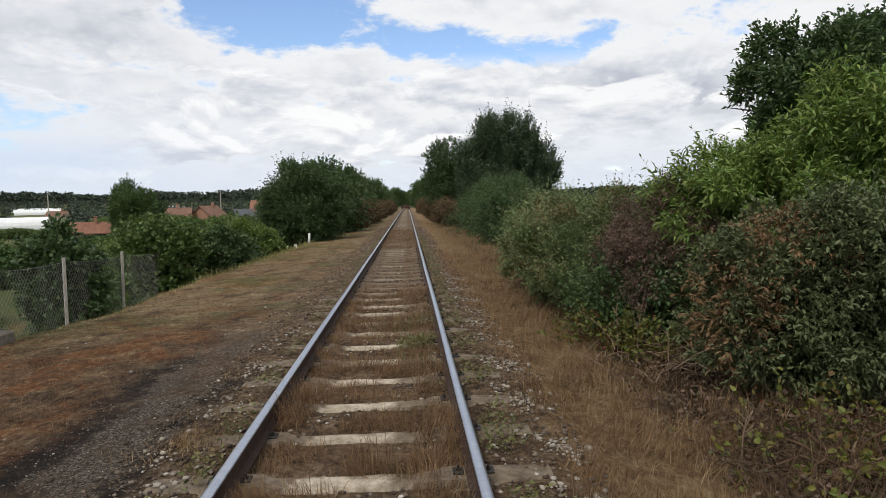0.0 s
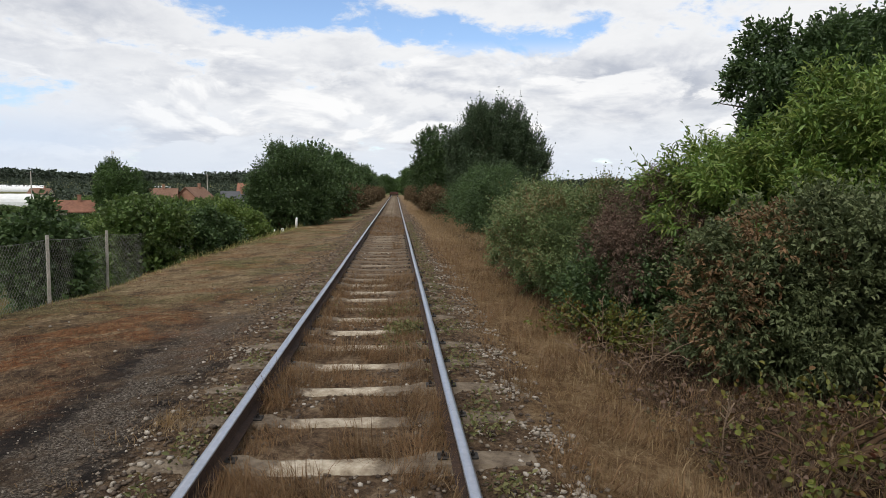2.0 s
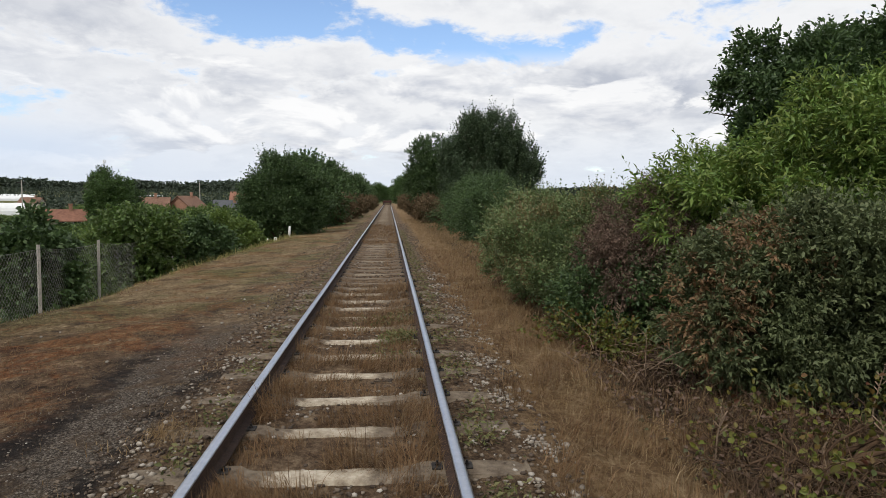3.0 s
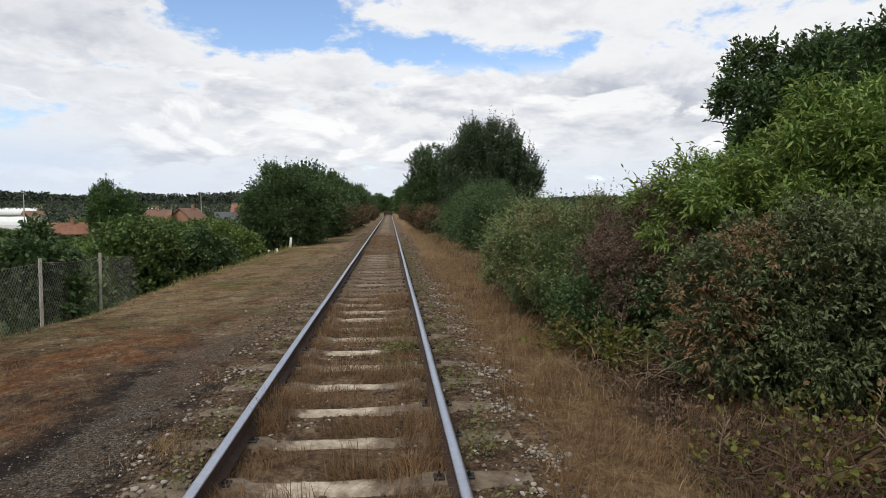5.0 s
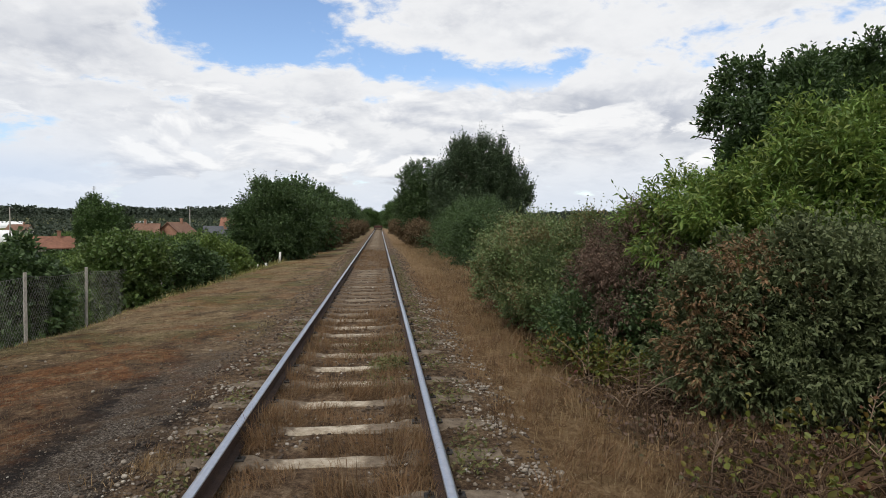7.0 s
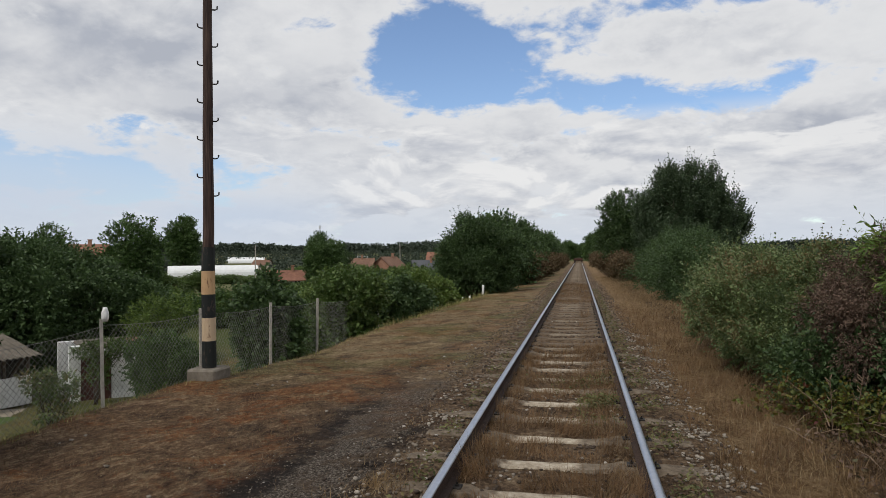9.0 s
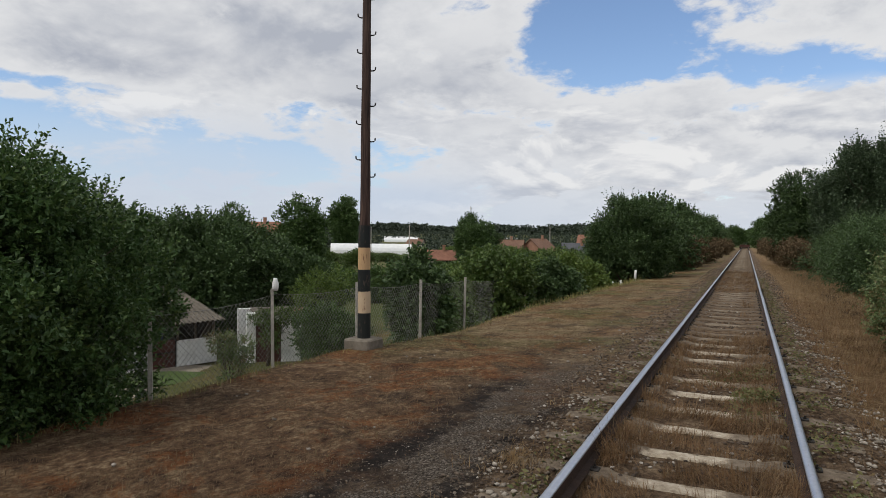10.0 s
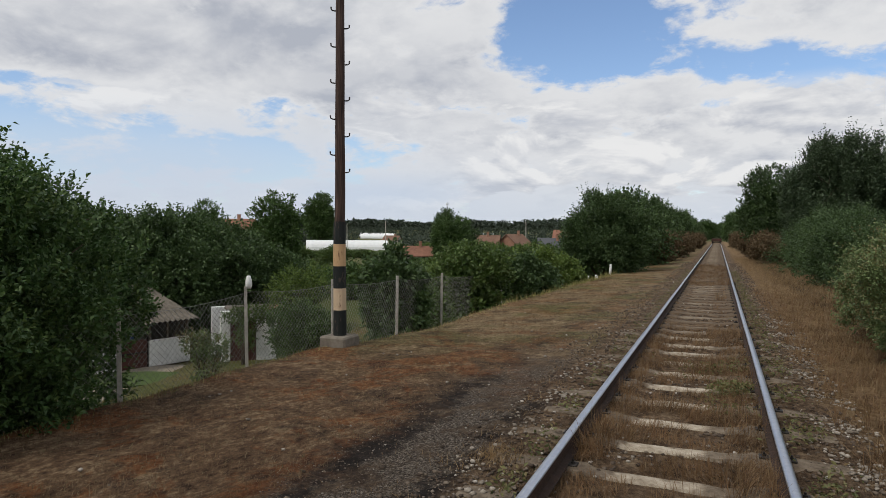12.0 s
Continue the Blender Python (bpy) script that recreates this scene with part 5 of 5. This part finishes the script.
def gardens():
    rng = random.Random(77)
    # tall trees behind the shed
    a = scrub("garden_tree", 160, 6.0, 4.6, L_DEEP, "dark green garden tree below the bank", "tree", 0.17, 5200, trunk=0.1)
    a["group"] = "garden trees below the bank"
    pts = []
    for az, r, top in ((-53, 33, 2.6), (-50, 35, 2.5), (-47.5, 34, 2.4), (-45, 36, 2.5), (-43, 35, 2.0), (-41, 37, 1.6), (-39.5, 36, 0.8), (-37.5, 38, 0.2), (-56, 30, 2.5), (-59, 32, 3.0), (-63, 30, 3),
                       (-23.0, 108, 5.2), (-21.5, 112, 3.6)):
        x, y = polar(az, r)
        k = top_scale(x, y, top, 6.0)
        pts.append((x, y, 1.0, k))
    spread(a, pts, 4)
    # single large trees
    for k, (az, r, top, w, n, gap) in enumerate(((-38.0, 70, 5.9, 5.4, 3400, 0.1), (-34.2, 250, 16.5, 10.5, 3000, 0.45), (-43.5, 92, 5.8, 5.6, 2600, 0.2), (-22.6, 100, 5.0, 5.6, 2400, 0.1))):
        x, y = polar(az, r)
        g = gz(x, y)
        h = top - g
        c = g + h * 0.60
        bush("tree", (x, y, g), [(x, y, c, w * 0.44, w * 0.44, h * 0.38), (x - w * 0.22, y, c - h * 0.1, w * 0.3, w * 0.3, h * 0.28), (x + w * 0.22, y, c - h * 0.06, w * 0.3, w * 0.3, h * 0.3), (x, y, c - h * 0.2, w * 0.4, w * 0.4, h * 0.26)],
             L_DARK, ("large dark round-crowned tree among the gardens", "airy light-crowned tree among the gardens")[gap > 0.4], "tree", 170 + k, n, stem=0.2, leaf=0.24 * max(1, r / 95), width=0.14 * max(1, r / 95), per=8, sprig=0.6 * max(1, r / 95), gap=gap, gap_f=0.9, inner=0.35)
    # shrubs on the plots
    protos = [scrub("shrub", 180, 2.4, 2.8, L_MID, "green garden shrub on the low plots", "shrub", 0.17, 1300), scrub("shrub", 181, 2.4, 3.2, L_FRESH, "fresh green garden shrub on the low plots", "shrub", 0.17, 1200),
              scrub("shrub", 182, 2.4, 2.6, L_DARK, "dark green garden shrub on the low plots", "shrub", 0.17, 1200)]
    for i, pr in enumerate(protos):
        pr["group"] = "shrubs on the plots"
        pts = []
        for _ in range(64):
            az = rng.uniform(-40, -9)
            r = 22 + 85 * rng.random() ** 1.2
            x, y = polar(az, r)
            if x > -8.5 or (az < -23 and r < 54):
                continue
            top = 1.62 - (0.036 + 0.018 * rng.random() + (0.012 if -36 < az < -28 else 0)) * r
            k = top_scale(x, y, top, 2.4)
            if k < 0.3 or k > 1.9:
                continue
            pts.append((x, y, rng.uniform(0.7, 1.3), k * rng.uniform(0.6, 1.0)))
        # hedge bands
        for az in np.arange(-40 + i, -10, 3.1):
            x, y = polar(az + rng.uniform(-1, 1), 46 + 6 * i + rng.uniform(-3, 3))
            k = top_scale(x, y, 1.62 - 0.047 * math.hypot(x, y), 2.4)
            if 0.3 < k < 2 and x < -8.5 and (az > -24 or i == 2):
                pts.append((x, y, 1.3, k))
        for az in np.arange(-40, -10, 2.1):
            r = 125 + 30 * i + rng.uniform(-12, 12)
            x, y = polar(az + rng.uniform(-1, 1), r)
            if -37 < az < -27 and r > 120:
                continue
            pts.append((x, y, rng.uniform(1.2, 2.2), rng.uniform(0.9, 1.5)))
            r = 72 + 18 * i + rng.uniform(-8, 8)
            x, y = polar(az + rng.uniform(-1, 1), r)
            pts.append((x, y, rng.uniform(1.0, 1.6), top_scale(x, y, 1.7 - (0.036 if az < -23 else 0.021) * r * rng.uniform(0.95, 1.3), 2.4)))
        # low hedge before the greenhouse
        for az in np.arange(-36.5 + 0.4 * i, -26.5, 1.5):
            r = 150 + 14 * i + rng.uniform(-8, 8)
            x, y = polar(az, r)
            pts.append((x, y, rng.uniform(1.3, 2.0), top_scale(x, y, 1.7 - rng.uniform(0.0245, 0.030) * r, 2.4)))
        spread(pr, pts, 8 + i)


gardens()


def shed_plot():
    """The yard below the bank: an open shed, a gate, an outbuilding."""
    sx, sy = -19.6, 19.0
    g = gz(sx, sy)
    # yard slab
    bm = bmesh.new()
    box(bm, (-3.2, -5.2, -0.6), (4.4, 1.2, 0.03), 0.02)
    y = part("yard", bm, YARD, None)
    y.matrix_basis = pose(sx + 1.0, sy - 0.6, g + 0.05, 0, 0, 30)
    tagged(y, "pale concrete yard beside the sheds", "yard", kind="structure")
    fwd = Matrix.LocRotScale((-20.1, 18.6, g + 0.05), Euler((0, 0, radians(76))), None)
    ob = thing("shed", (0, 0, 0), "open-fronted shed with low white wall and corrugated roof", "shed")
    ob.matrix_basis = fwd
    # local x runs along the front, -y faces the track
    bm = bmesh.new()
    box(bm, (0.0, 0.0, 0.0), (1.75, 0.18, 1.05), 0.02)
    part("front_wall", bm, WHITEWASH, ob, "stained whitewashed low wall")
    bm = bmesh.new()
    box(bm, (-2.6, 0.0, 0.0), (-1.16, 0.18, 1.0), 0.02)
    part("front_wall", bm, WHITEWASH, ob, "stained whitewashed low wall")
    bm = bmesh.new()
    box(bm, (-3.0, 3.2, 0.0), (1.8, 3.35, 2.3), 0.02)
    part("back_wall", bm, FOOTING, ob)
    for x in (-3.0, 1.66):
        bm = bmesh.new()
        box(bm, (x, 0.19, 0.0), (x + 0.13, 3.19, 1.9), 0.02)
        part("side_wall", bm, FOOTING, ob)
    for x in (-2.55, 0.05, 0.8, 1.6):
        bm = bmesh.new()
        box(bm, (x - 0.05, 0.04, 1.0), (x + 0.05, 0.14, 1.78), 0.008)
        part("post", bm, BARK, ob)
    bm = bmesh.new()
    tube(bm, [(1.0, 0.09, 1.05), (1.5, 0.09, 1.75)], [0.03, 0.03], 6)
    part("brace", bm, BARK, ob)
    # corrugated roof, falling to the front
    v, q = [], []
    nx, ny = 97, 6
    for j in range(ny):
        for i in range(nx):
            x = -3.4 + 5.25 * i / (nx - 1)
            f = j / (ny - 1)
            v.append((x, -0.5 + 4.2 * f, 1.80 + 1.15 * f + 0.035 * math.sin(i * math.pi / 2) + 0.015 * math.sin(j * 9 + x)))
    for j in range(ny - 1):
        for i in range(nx - 1):
            k = j * nx + i
            q.append((k, k + 1, k + nx + 1, k + nx))
    v = np.array(v)
    n = len(v)
    q = np.array(q)
    v2 = np.concatenate([v, v - np.array([0, 0, 0.02])])
    part_np("roof", mesh_np("roof", v2, np.concatenate([q, q[:, ::-1] + n])), ASBESTOS, ob, "grey corrugated roof sheets")
    # brown gate panel
    ga = thing("yard_gate", (0, 0, 0), "dark brown sheet-metal yard gate", "gate")
    ga.matrix_basis = fwd
    bm = bmesh.new()
    box(bm, (-1.12, 0.05, 0.04), (-0.03, 0.10, 1.12), 0.01)
    part("panel", bm, BROWN_GATE, ga)
    for x in (-1.14, -0.06):
        bm = bmesh.new()
        tube(bm, [(x + 0.02, 0.04, 0), (x + 0.02, 0.04, 1.25)], [0.03, 0.03], 8)
        part("gate_post", bm, IRON, ga)
    bm = bmesh.new()
    box(bm, (-1.1, 0.02, 0.60), (-0.06, 0.048, 0.66), 0.004)
    part("rail_bar", bm, IRON, ga)
    # blue barrel behind the gate
    ob = thing("barrel", fwd @ Vector((-0.6, 0.75, 0)), "blue plastic barrel behind the gate", "barrel")
    bm = bmesh.new()
    tube(bm, [(0, 0, z) for z in (0, 0.05, 0.4, 0.44, 0.9, 1.28, 1.36)], [0.33, 0.37, 0.38, 0.395, 0.38, 0.36, 0.30], 18)
    part("drum", bm, BLUE, ob, smooth=True)
    bm = bmesh.new()
    tube(bm, [(0, 0, 1.36), (0, 0, 1.40)], [0.30, 0.28], 18)
    part("lid", bm, BLUE, ob)
    # low outbuilding
    ox, oy = -17.3, 20.9
    ob = thing("outbuilding", (0, 0, 0), "low whitewashed outbuilding with a dark red door", "shed")
    ob.matrix_basis = Matrix.LocRotScale((ox, oy, gz(ox, oy) + 0.0), Euler((0, 0, radians(48))), None)
    bm = bmesh.new()
    box(bm, (-1.0, 0, -0.2), (-0.62, 0.2, 2.05), 0.02)
    part("wall", bm, WHITEWASH, ob)
    bm = bmesh.new()
    box(bm, (0.42, 0, -0.2), (1.25, 0.2, 1.55), 0.02)
    part("wall", bm, WHITEWASH, ob)
    bm = bmesh.new()
    box(bm, (-0.62, 0.0, 1.62), (0.42, 0.2, 1.86), 0.02)
    part("lintel", bm, WHITEWASH, ob)
    bm = bmesh.new()
    box(bm, (-1.15, 2.2, -0.2), (1.25, 2.4, 2.0), 0.02)
    part("wall", bm, WHITEWASH, ob)
    bm = bmesh.new()
    box(bm, (-0.60, 0.05, -0.1), (0.40, 0.11, 1.6), 0.01)
    part("door", bm, BROWN_GATE, ob, "dark red boarded door")
    bm = bmesh.new()
    box(bm, (-0.62, 0.0, 1.9), (1.5, 2.6, 2.0), 0.03)
    part("roof", bm, ASBESTOS, ob, "grey sheet roof overgrown by a vine")
    bm = bmesh.new()
    for i in range(4):
        tube(bm, [(1.0 + i * 0.16, -0.1, 2.03), (1.0 + i * 0.16, 0.9, 2.08)], [0.08, 0.07], 6)
    part("tile_row", bm, TILE, ob, "short row of red clay tiles")
    # lawn patch and flower shrub
    bm = bmesh.new()
    bmesh.ops.create_circle(bm, cap_ends=True, segments=24, radius=1.9)
    for v in bm.verts:
        v.co.x *= 1.0 + 0.25 * math.sin(3 * math.atan2(v.co.y, v.co.x))
        v.co.y *= 0.6
    r = bmesh.ops.extrude_face_region(bm, geom=list(bm.faces))
    for v in (e for e in r["geom"] if isinstance(e, bmesh.types.BMVert)):
        v.co.z += 0.09
    bmesh.ops.recalc_face_normals(bm, faces=bm.faces)
    ob = part("lawn", bm, LAWN, None)
    ob.matrix_basis = pose(-18.7, 16.7, g + 0.06, 0, 0, 30)
    tagged(ob, "small mown lawn patch in the yard", "lawn", kind="structure")
    bush("rose_bush", (-13.6, 14.8, gz(-13.6, 14.8)), [(-13.6, 14.8, -2.3, 0.35, 0.35, 0.5), (-13.45, 15.0, -1.75, 0.4, 0.4, 0.4), (-13.85, 14.6, -1.5, 0.35, 0.35, 0.3)], L_GREY,
         "straggly rose bush with a few orange leaves", "bush", 190, 520, leaf=0.07, width=0.042, per=6, sprig=0.16, gap=0.4)
    bush("climbing_vine", (-16.75, 20.0, gz(-16.75, 20.0)), [(-16.7, 20.2, -2.3, 0.3, 0.3, 0.7), (-16.6, 20.4, -1.55, 0.5, 0.45, 0.3), (-16.2, 20.9, -1.55, 0.5, 0.45, 0.28), (-17.2, 20.2, -1.6, 0.4, 0.4, 0.25)], L_MID,
         "green vine climbing over the outbuilding's roof and door", "vine", 193, 760, leaf=0.08, width=0.055, per=6, sprig=0.18, gap=0.2)
    bush("fruit_tree", (-17.6, 24.6, gz(-17.6, 24.6)), [(-17.6, 24.6, -1.0, 1.0, 1.0, 1.1), (-17.0, 25.2, -0.5, 0.8, 0.7, 0.8)], L_FRESH,
         "small light green fruit tree by the outbuilding", "tree", 191, 900, leaf=0.10, width=0.06, per=6, sprig=0.25)
    bush("shrub", (-12.2, 19.0, gz(-12.2, 19.0)), [(-13.0, 18.6, -1.75, 0.9, 0.9, 0.9), (-12.3, 19.0, -1.9, 0.8, 0.9, 0.8)], L_DARK,
         "dark green rounded shrub below the fence", "shrub", 192, 2600, leaf=0.09, width=0.05, per=7, sprig=0.25)


shed_plot()


# ---------------------------------------------------------------- village
def house(x, y, w, d, wall_h, ridge_h, turn, wall, roof, label, gable_windows=2, chimney=True):
    """A gabled village house; the ridge runs along local x."""
    g = gz(x, y) - 0.2
    ob = thing("house", (x, y, g), label, "house", "village houses")
    ob.rotation_euler = (0, 0, radians(turn))
    bm = bmesh.new()
    pr = [(-d / 2, 0), (d / 2, 0), (d / 2, wall_h), (0, ridge_h - 0.12), (-d / 2, wall_h)]
    a = [bm.verts.new((-w / 2, py, pz)) for py, pz in pr]
    b = [bm.verts.new((w / 2, py, pz)) for py, pz in pr]
    bm.faces.new(a[::-1]), bm.faces.new(b)
    for i in range(5):
        bm.faces.new((a[i], a[(i + 1) % 5], b[(i + 1) % 5], b[i]))
    bmesh.ops.recalc_face_normals(bm, faces=bm.faces)
    part("wall", bm, wall, ob)
    bm = bmesh.new()
    drop = (ridge_h - wall_h) / (d / 2)
    for s in (-1, 1):
        e = d / 2 + 0.45
        vs = [bm.verts.new(p) for p in ((-w / 2 - 0.4, 0, ridge_h), (w / 2 + 0.4, 0, ridge_h), (w / 2 + 0.4, s * e, ridge_h - drop * e), (-w / 2 - 0.4, s * e, ridge_h - drop * e))]
        lo = [bm.verts.new(v.co - Vector((0, 0, 0.16))) for v in vs]
        bm.faces.new(vs), bm.faces.new(lo[::-1])
        for i in range(4):
            bm.faces.new((vs[i], vs[(i + 1) % 4], lo[(i + 1) % 4], lo[i]))
    bmesh.ops.recalc_face_normals(bm, faces=bm.faces)
    r = part("roof", bm, roof, ob)
    if chimney:
        bm = bmesh.new()
        box(bm, (w * 0.2 - 0.25, -0.6, ridge_h - 1.0), (w * 0.2 + 0.25, -0.1, ridge_h + 0.8), 0.02)
        box(bm, (w * 0.2 - 0.32, -0.67, ridge_h + 0.7), (w * 0.2 + 0.32, -0.03, ridge_h + 0.82), 0.02)
        part("chimney", bm, BRICK, r)

    def window(px, py, pz, nx, ny):
        wn = new("window")
        wn.parent = ob
        wn.matrix_basis = Matrix.LocRotScale((px, py, pz), Euler((0, 0, math.atan2(nx, -ny))), None)
        bm = bmesh.new()
        for lo, hi in (((-0.55, -0.05, -0.65), (-0.47, 0.03, 0.65)), ((0.47, -0.05, -0.65), (0.55, 0.03, 0.65)), ((-0.47, -0.05, 0.57), (0.47, 0.03, 0.65)), ((-0.47, -0.05, -0.65), (0.47, 0.03, -0.57)), ((-0.03, -0.05, -0.57), (0.03, 0.03, 0.57))):
            box(bm, lo, hi)
        part("frame", bm, WHITE_CAP, wn)
        bm = bmesh.new()
        box(bm, (-0.47, -0.02, -0.57), (-0.03, 0.01, 0.57))
        box(bm, (0.03, -0.02, -0.57), (0.47, 0.01, 0.57))
        part("pane", bm, DARK_PANE, wn)

    for i in range(3):
        px = -w / 2 + w * (i + 0.5) / 3
        window(px, -d / 2, 1.6, 0, -1)
        if wall_h > 4.5:
            window(px, -d / 2, 4.2, 0, -1)
    for i in range(gable_windows):
        py = -d / 4 + d / 2 * i
        for s in (-1, 1):
            window(s * w / 2, py, 1.6, s, 0)
            if wall_h > 3.6:
                window(s * w / 2, py, 4.2, s, 0)
    return ob


def village():
    for az, r, w, d, wh, rh, turn, wall, roof, label in (
            (-25.9, 112, 6, 5.5, 2.3, 3.7, 25, PLASTER, TILE, "small plastered house with orange clay tile roof"),
            (-19.9, 158, 9, 7, 3.2, 5.6, 12, PLASTER, TILE_OLD, "long house with weathered brown tile roof"),
            (-16.9, 160, 6, 6, 3.6, 6.0, 70, BRICK, TILE_OLD, "unplastered brick house with gabled tile roof"),
            (-13.6, 128, 5, 5, 2.8, 5.2, 20, PLASTER, SLATE, "low house with dark grey roof"),
            (-41.6, 128, 9, 8, 5.2, 8.6, 15, PLASTER, TILE, "two-storey cream house with red tile roof"),
            (-12.2, 240, 10, 8, 4.5, 7.5, 5, PLASTER, TILE, "far cream house with red tile roof"),
            (-27.8, 330, 8, 7, 2.8, 5.0, 5, PLASTER, TILE_OLD, "far plastered house among trees")):
        x, y = polar(az, r)
        house(x, y, w, d, wh, rh, turn, wall, roof, label)
    # film greenhouses
    for x, y, ln, w, h, turn in ((-110.5, 179, 26, 8, 3.4, 34), (-245, 440, 26, 9, 3.4, 30), (-262, 470, 30, 9, 3.6, 30), (-190, 520, 26, 9, 3.2, 24)):
        g = gz(x, y)
        ob = thing("greenhouse", (x, y, g), "long white film-covered tunnel greenhouse", "greenhouse", "tunnel greenhouses")
        ob.rotation_euler = (0, 0, radians(turn))
        bm = bmesh.new()
        n, k = 14, 12
        rings = [[bm.verts.new((-ln / 2 + ln * i / n, -w / 2 * math.cos(math.pi * j / k), h * math.sin(math.pi * j / k) ** 0.75 * (1 + 0.012 * (i % 2)))) for j in range(k + 1)] for i in range(n + 1)]
        for a, b in zip(rings, rings[1:]):
            for j in range(k):
                bm.faces.new((a[j], a[j + 1], b[j + 1], b[j]))
        bm.faces.new(rings[0][::-1]), bm.faces.new(rings[-1])
        bmesh.ops.recalc_face_normals(bm, faces=bm.faces)
        part("film", bm, FOIL, ob)
        bm = bmesh.new()
        box(bm, (ln / 2 + 0.005, -1.2, 0), (ln / 2 + 0.06, 1.2, 2.2), 0.01)
        part("door", bm, WHITE_CAP, ob)
    # lattice mast
    x, y = -271.0, 642.0
    g = gz(x, y)
    ob = thing("radio_mast", (x, y, g), "slender lattice radio mast rising over the trees", "mast")
    top = 36.5 - g
    bm = bmesh.new()
    for i in range(3):
        a = 2 * math.pi * i / 3
        tube(bm, [(1.5 * math.cos(a), 1.5 * math.sin(a), -0.5), (0.7 * math.cos(a), 0.7 * math.sin(a), top)], [0.14, 0.10], 5)
    part("leg_frame", bm, GALV, ob)
    bm = bmesh.new()
    nseg = 18
    for s in range(nseg):
        z0, z1 = top * s / nseg, top * (s + 1) / nseg
        r0, r1 = 1.5 - 0.8 * s / nseg, 1.5 - 0.8 * (s + 1) / nseg
        for i in range(3):
            a, b = 2 * math.pi * i / 3, 2 * math.pi * (i + 1) / 3
            tube(bm, [(r0 * math.cos(a), r0 * math.sin(a), z0), (r1 * math.cos(b), r1 * math.sin(b), z1)], [0.06, 0.06], 4)
    part("lattice", bm, GALV, ob)
    for i in range(3):
        a = 2 * math.pi * i / 3 + 0.5
        bm = bmesh.new()
        box(bm, (1.1 * math.cos(a) - 0.25, 1.1 * math.sin(a) - 0.25, top - 3.2), (1.1 * math.cos(a) + 0.25, 1.1 * math.sin(a) + 0.25, top - 0.6), 0.05)
        part("antenna", bm, WHITE_CAP, ob)
    # village electricity poles
    for az, r, h in ((-28.4, 150, 8.5), (-31.8, 190, 8.5), (-15.9, 175, 9), (-24.2, 210, 9)):
        x, y = polar(az, r)
        ob = thing("utility_pole", (x, y, gz(x, y)), "plain concrete electricity pole in the village", "pole", "village poles")
        bm = bmesh.new()
        tube(bm, [(0, 0, -0.3), (0, 0, h)], [0.16, 0.10], 8)
        part("shaft", bm, POST, ob)
        bm = bmesh.new()
        box(bm, (-0.8, -0.05, h - 0.5), (0.8, 0.05, h - 0.38), 0.01)
        part("crossarm", bm, IRON, ob)


village()


def far_woods():
    """The wooded ridge round the horizon."""
    rng = np.random.default_rng(301)
    n = 4200
    az = np.radians(rng.uniform(-80, 75, n))
    r = rng.uniform(860, 1080, n)
    x, y = r * np.sin(az), r * np.cos(az)
    h = rng.uniform(10, 13.5, n) * (1 + 0.12 * np.sin(az * 19) + 0.12 * np.sin(az * 47))
    h = h * np.where(az > -0.2, 0.8, 1.0)
    per = 34
    u = unit(rng.normal(size=(n * per, 3)))
    c = np.repeat(np.stack([x, y, height(x, y) + h * 0.5], 1), per, 0)
    hh = np.repeat(h, per)
    p = c + u * np.stack([hh * 0.42, hh * 0.42, hh * 0.52], 1) * rng.uniform(0.6, 1.05, (n * per, 1))
    v, q = leaf_mesh(rng, p, unit(u + rng.normal(size=u.shape) * 0.6), 3.6, 3.0)
    stuff(part_np("far_woods", mesh_np("far_woods", v, None, q), L_FAR, None), "dark wooded ridge along the horizon", "woods")
    # scattered trees over the plain
    n = 5200
    az = np.radians(rng.uniform(-62, 45, n))
    r = 170 + 680 * rng.random(n) ** 0.8
    x, y = r * np.sin(az), r * np.cos(az)
    # open ground before the greenhouses
    deg = np.degrees(az)
    ok = (np.abs(x) > 14) & ~((deg > -37) & (deg < -26.5) & (r < 225)) & ~((deg > -31) & (deg < -27) & (r < 520)) & ~((deg > -27) & (deg < -12) & (r < 260))
    x, y = x[ok], y[ok]
    h = rng.uniform(2.5, 5.5, len(x))
    per = 26
    u = unit(rng.normal(size=(len(x) * per, 3)))
    c = np.repeat(np.stack([x, y, height(x, y) + h * 0.45], 1), per, 0)
    hh = np.repeat(h, per)
    p = c + u * np.stack([hh * 0.7, hh * 0.7, hh * 0.5], 1) * rng.uniform(0.5, 1.05, (len(u), 1))
    v, q = leaf_mesh(rng, p, unit(u + rng.normal(size=u.shape) * 0.6), 1.5, 1.0)
    stuff(part_np("plain_trees", mesh_np("plain_trees", v, None, q), L_FAR, None), "scattered trees and hedges over the plain", "trees")


far_woods()
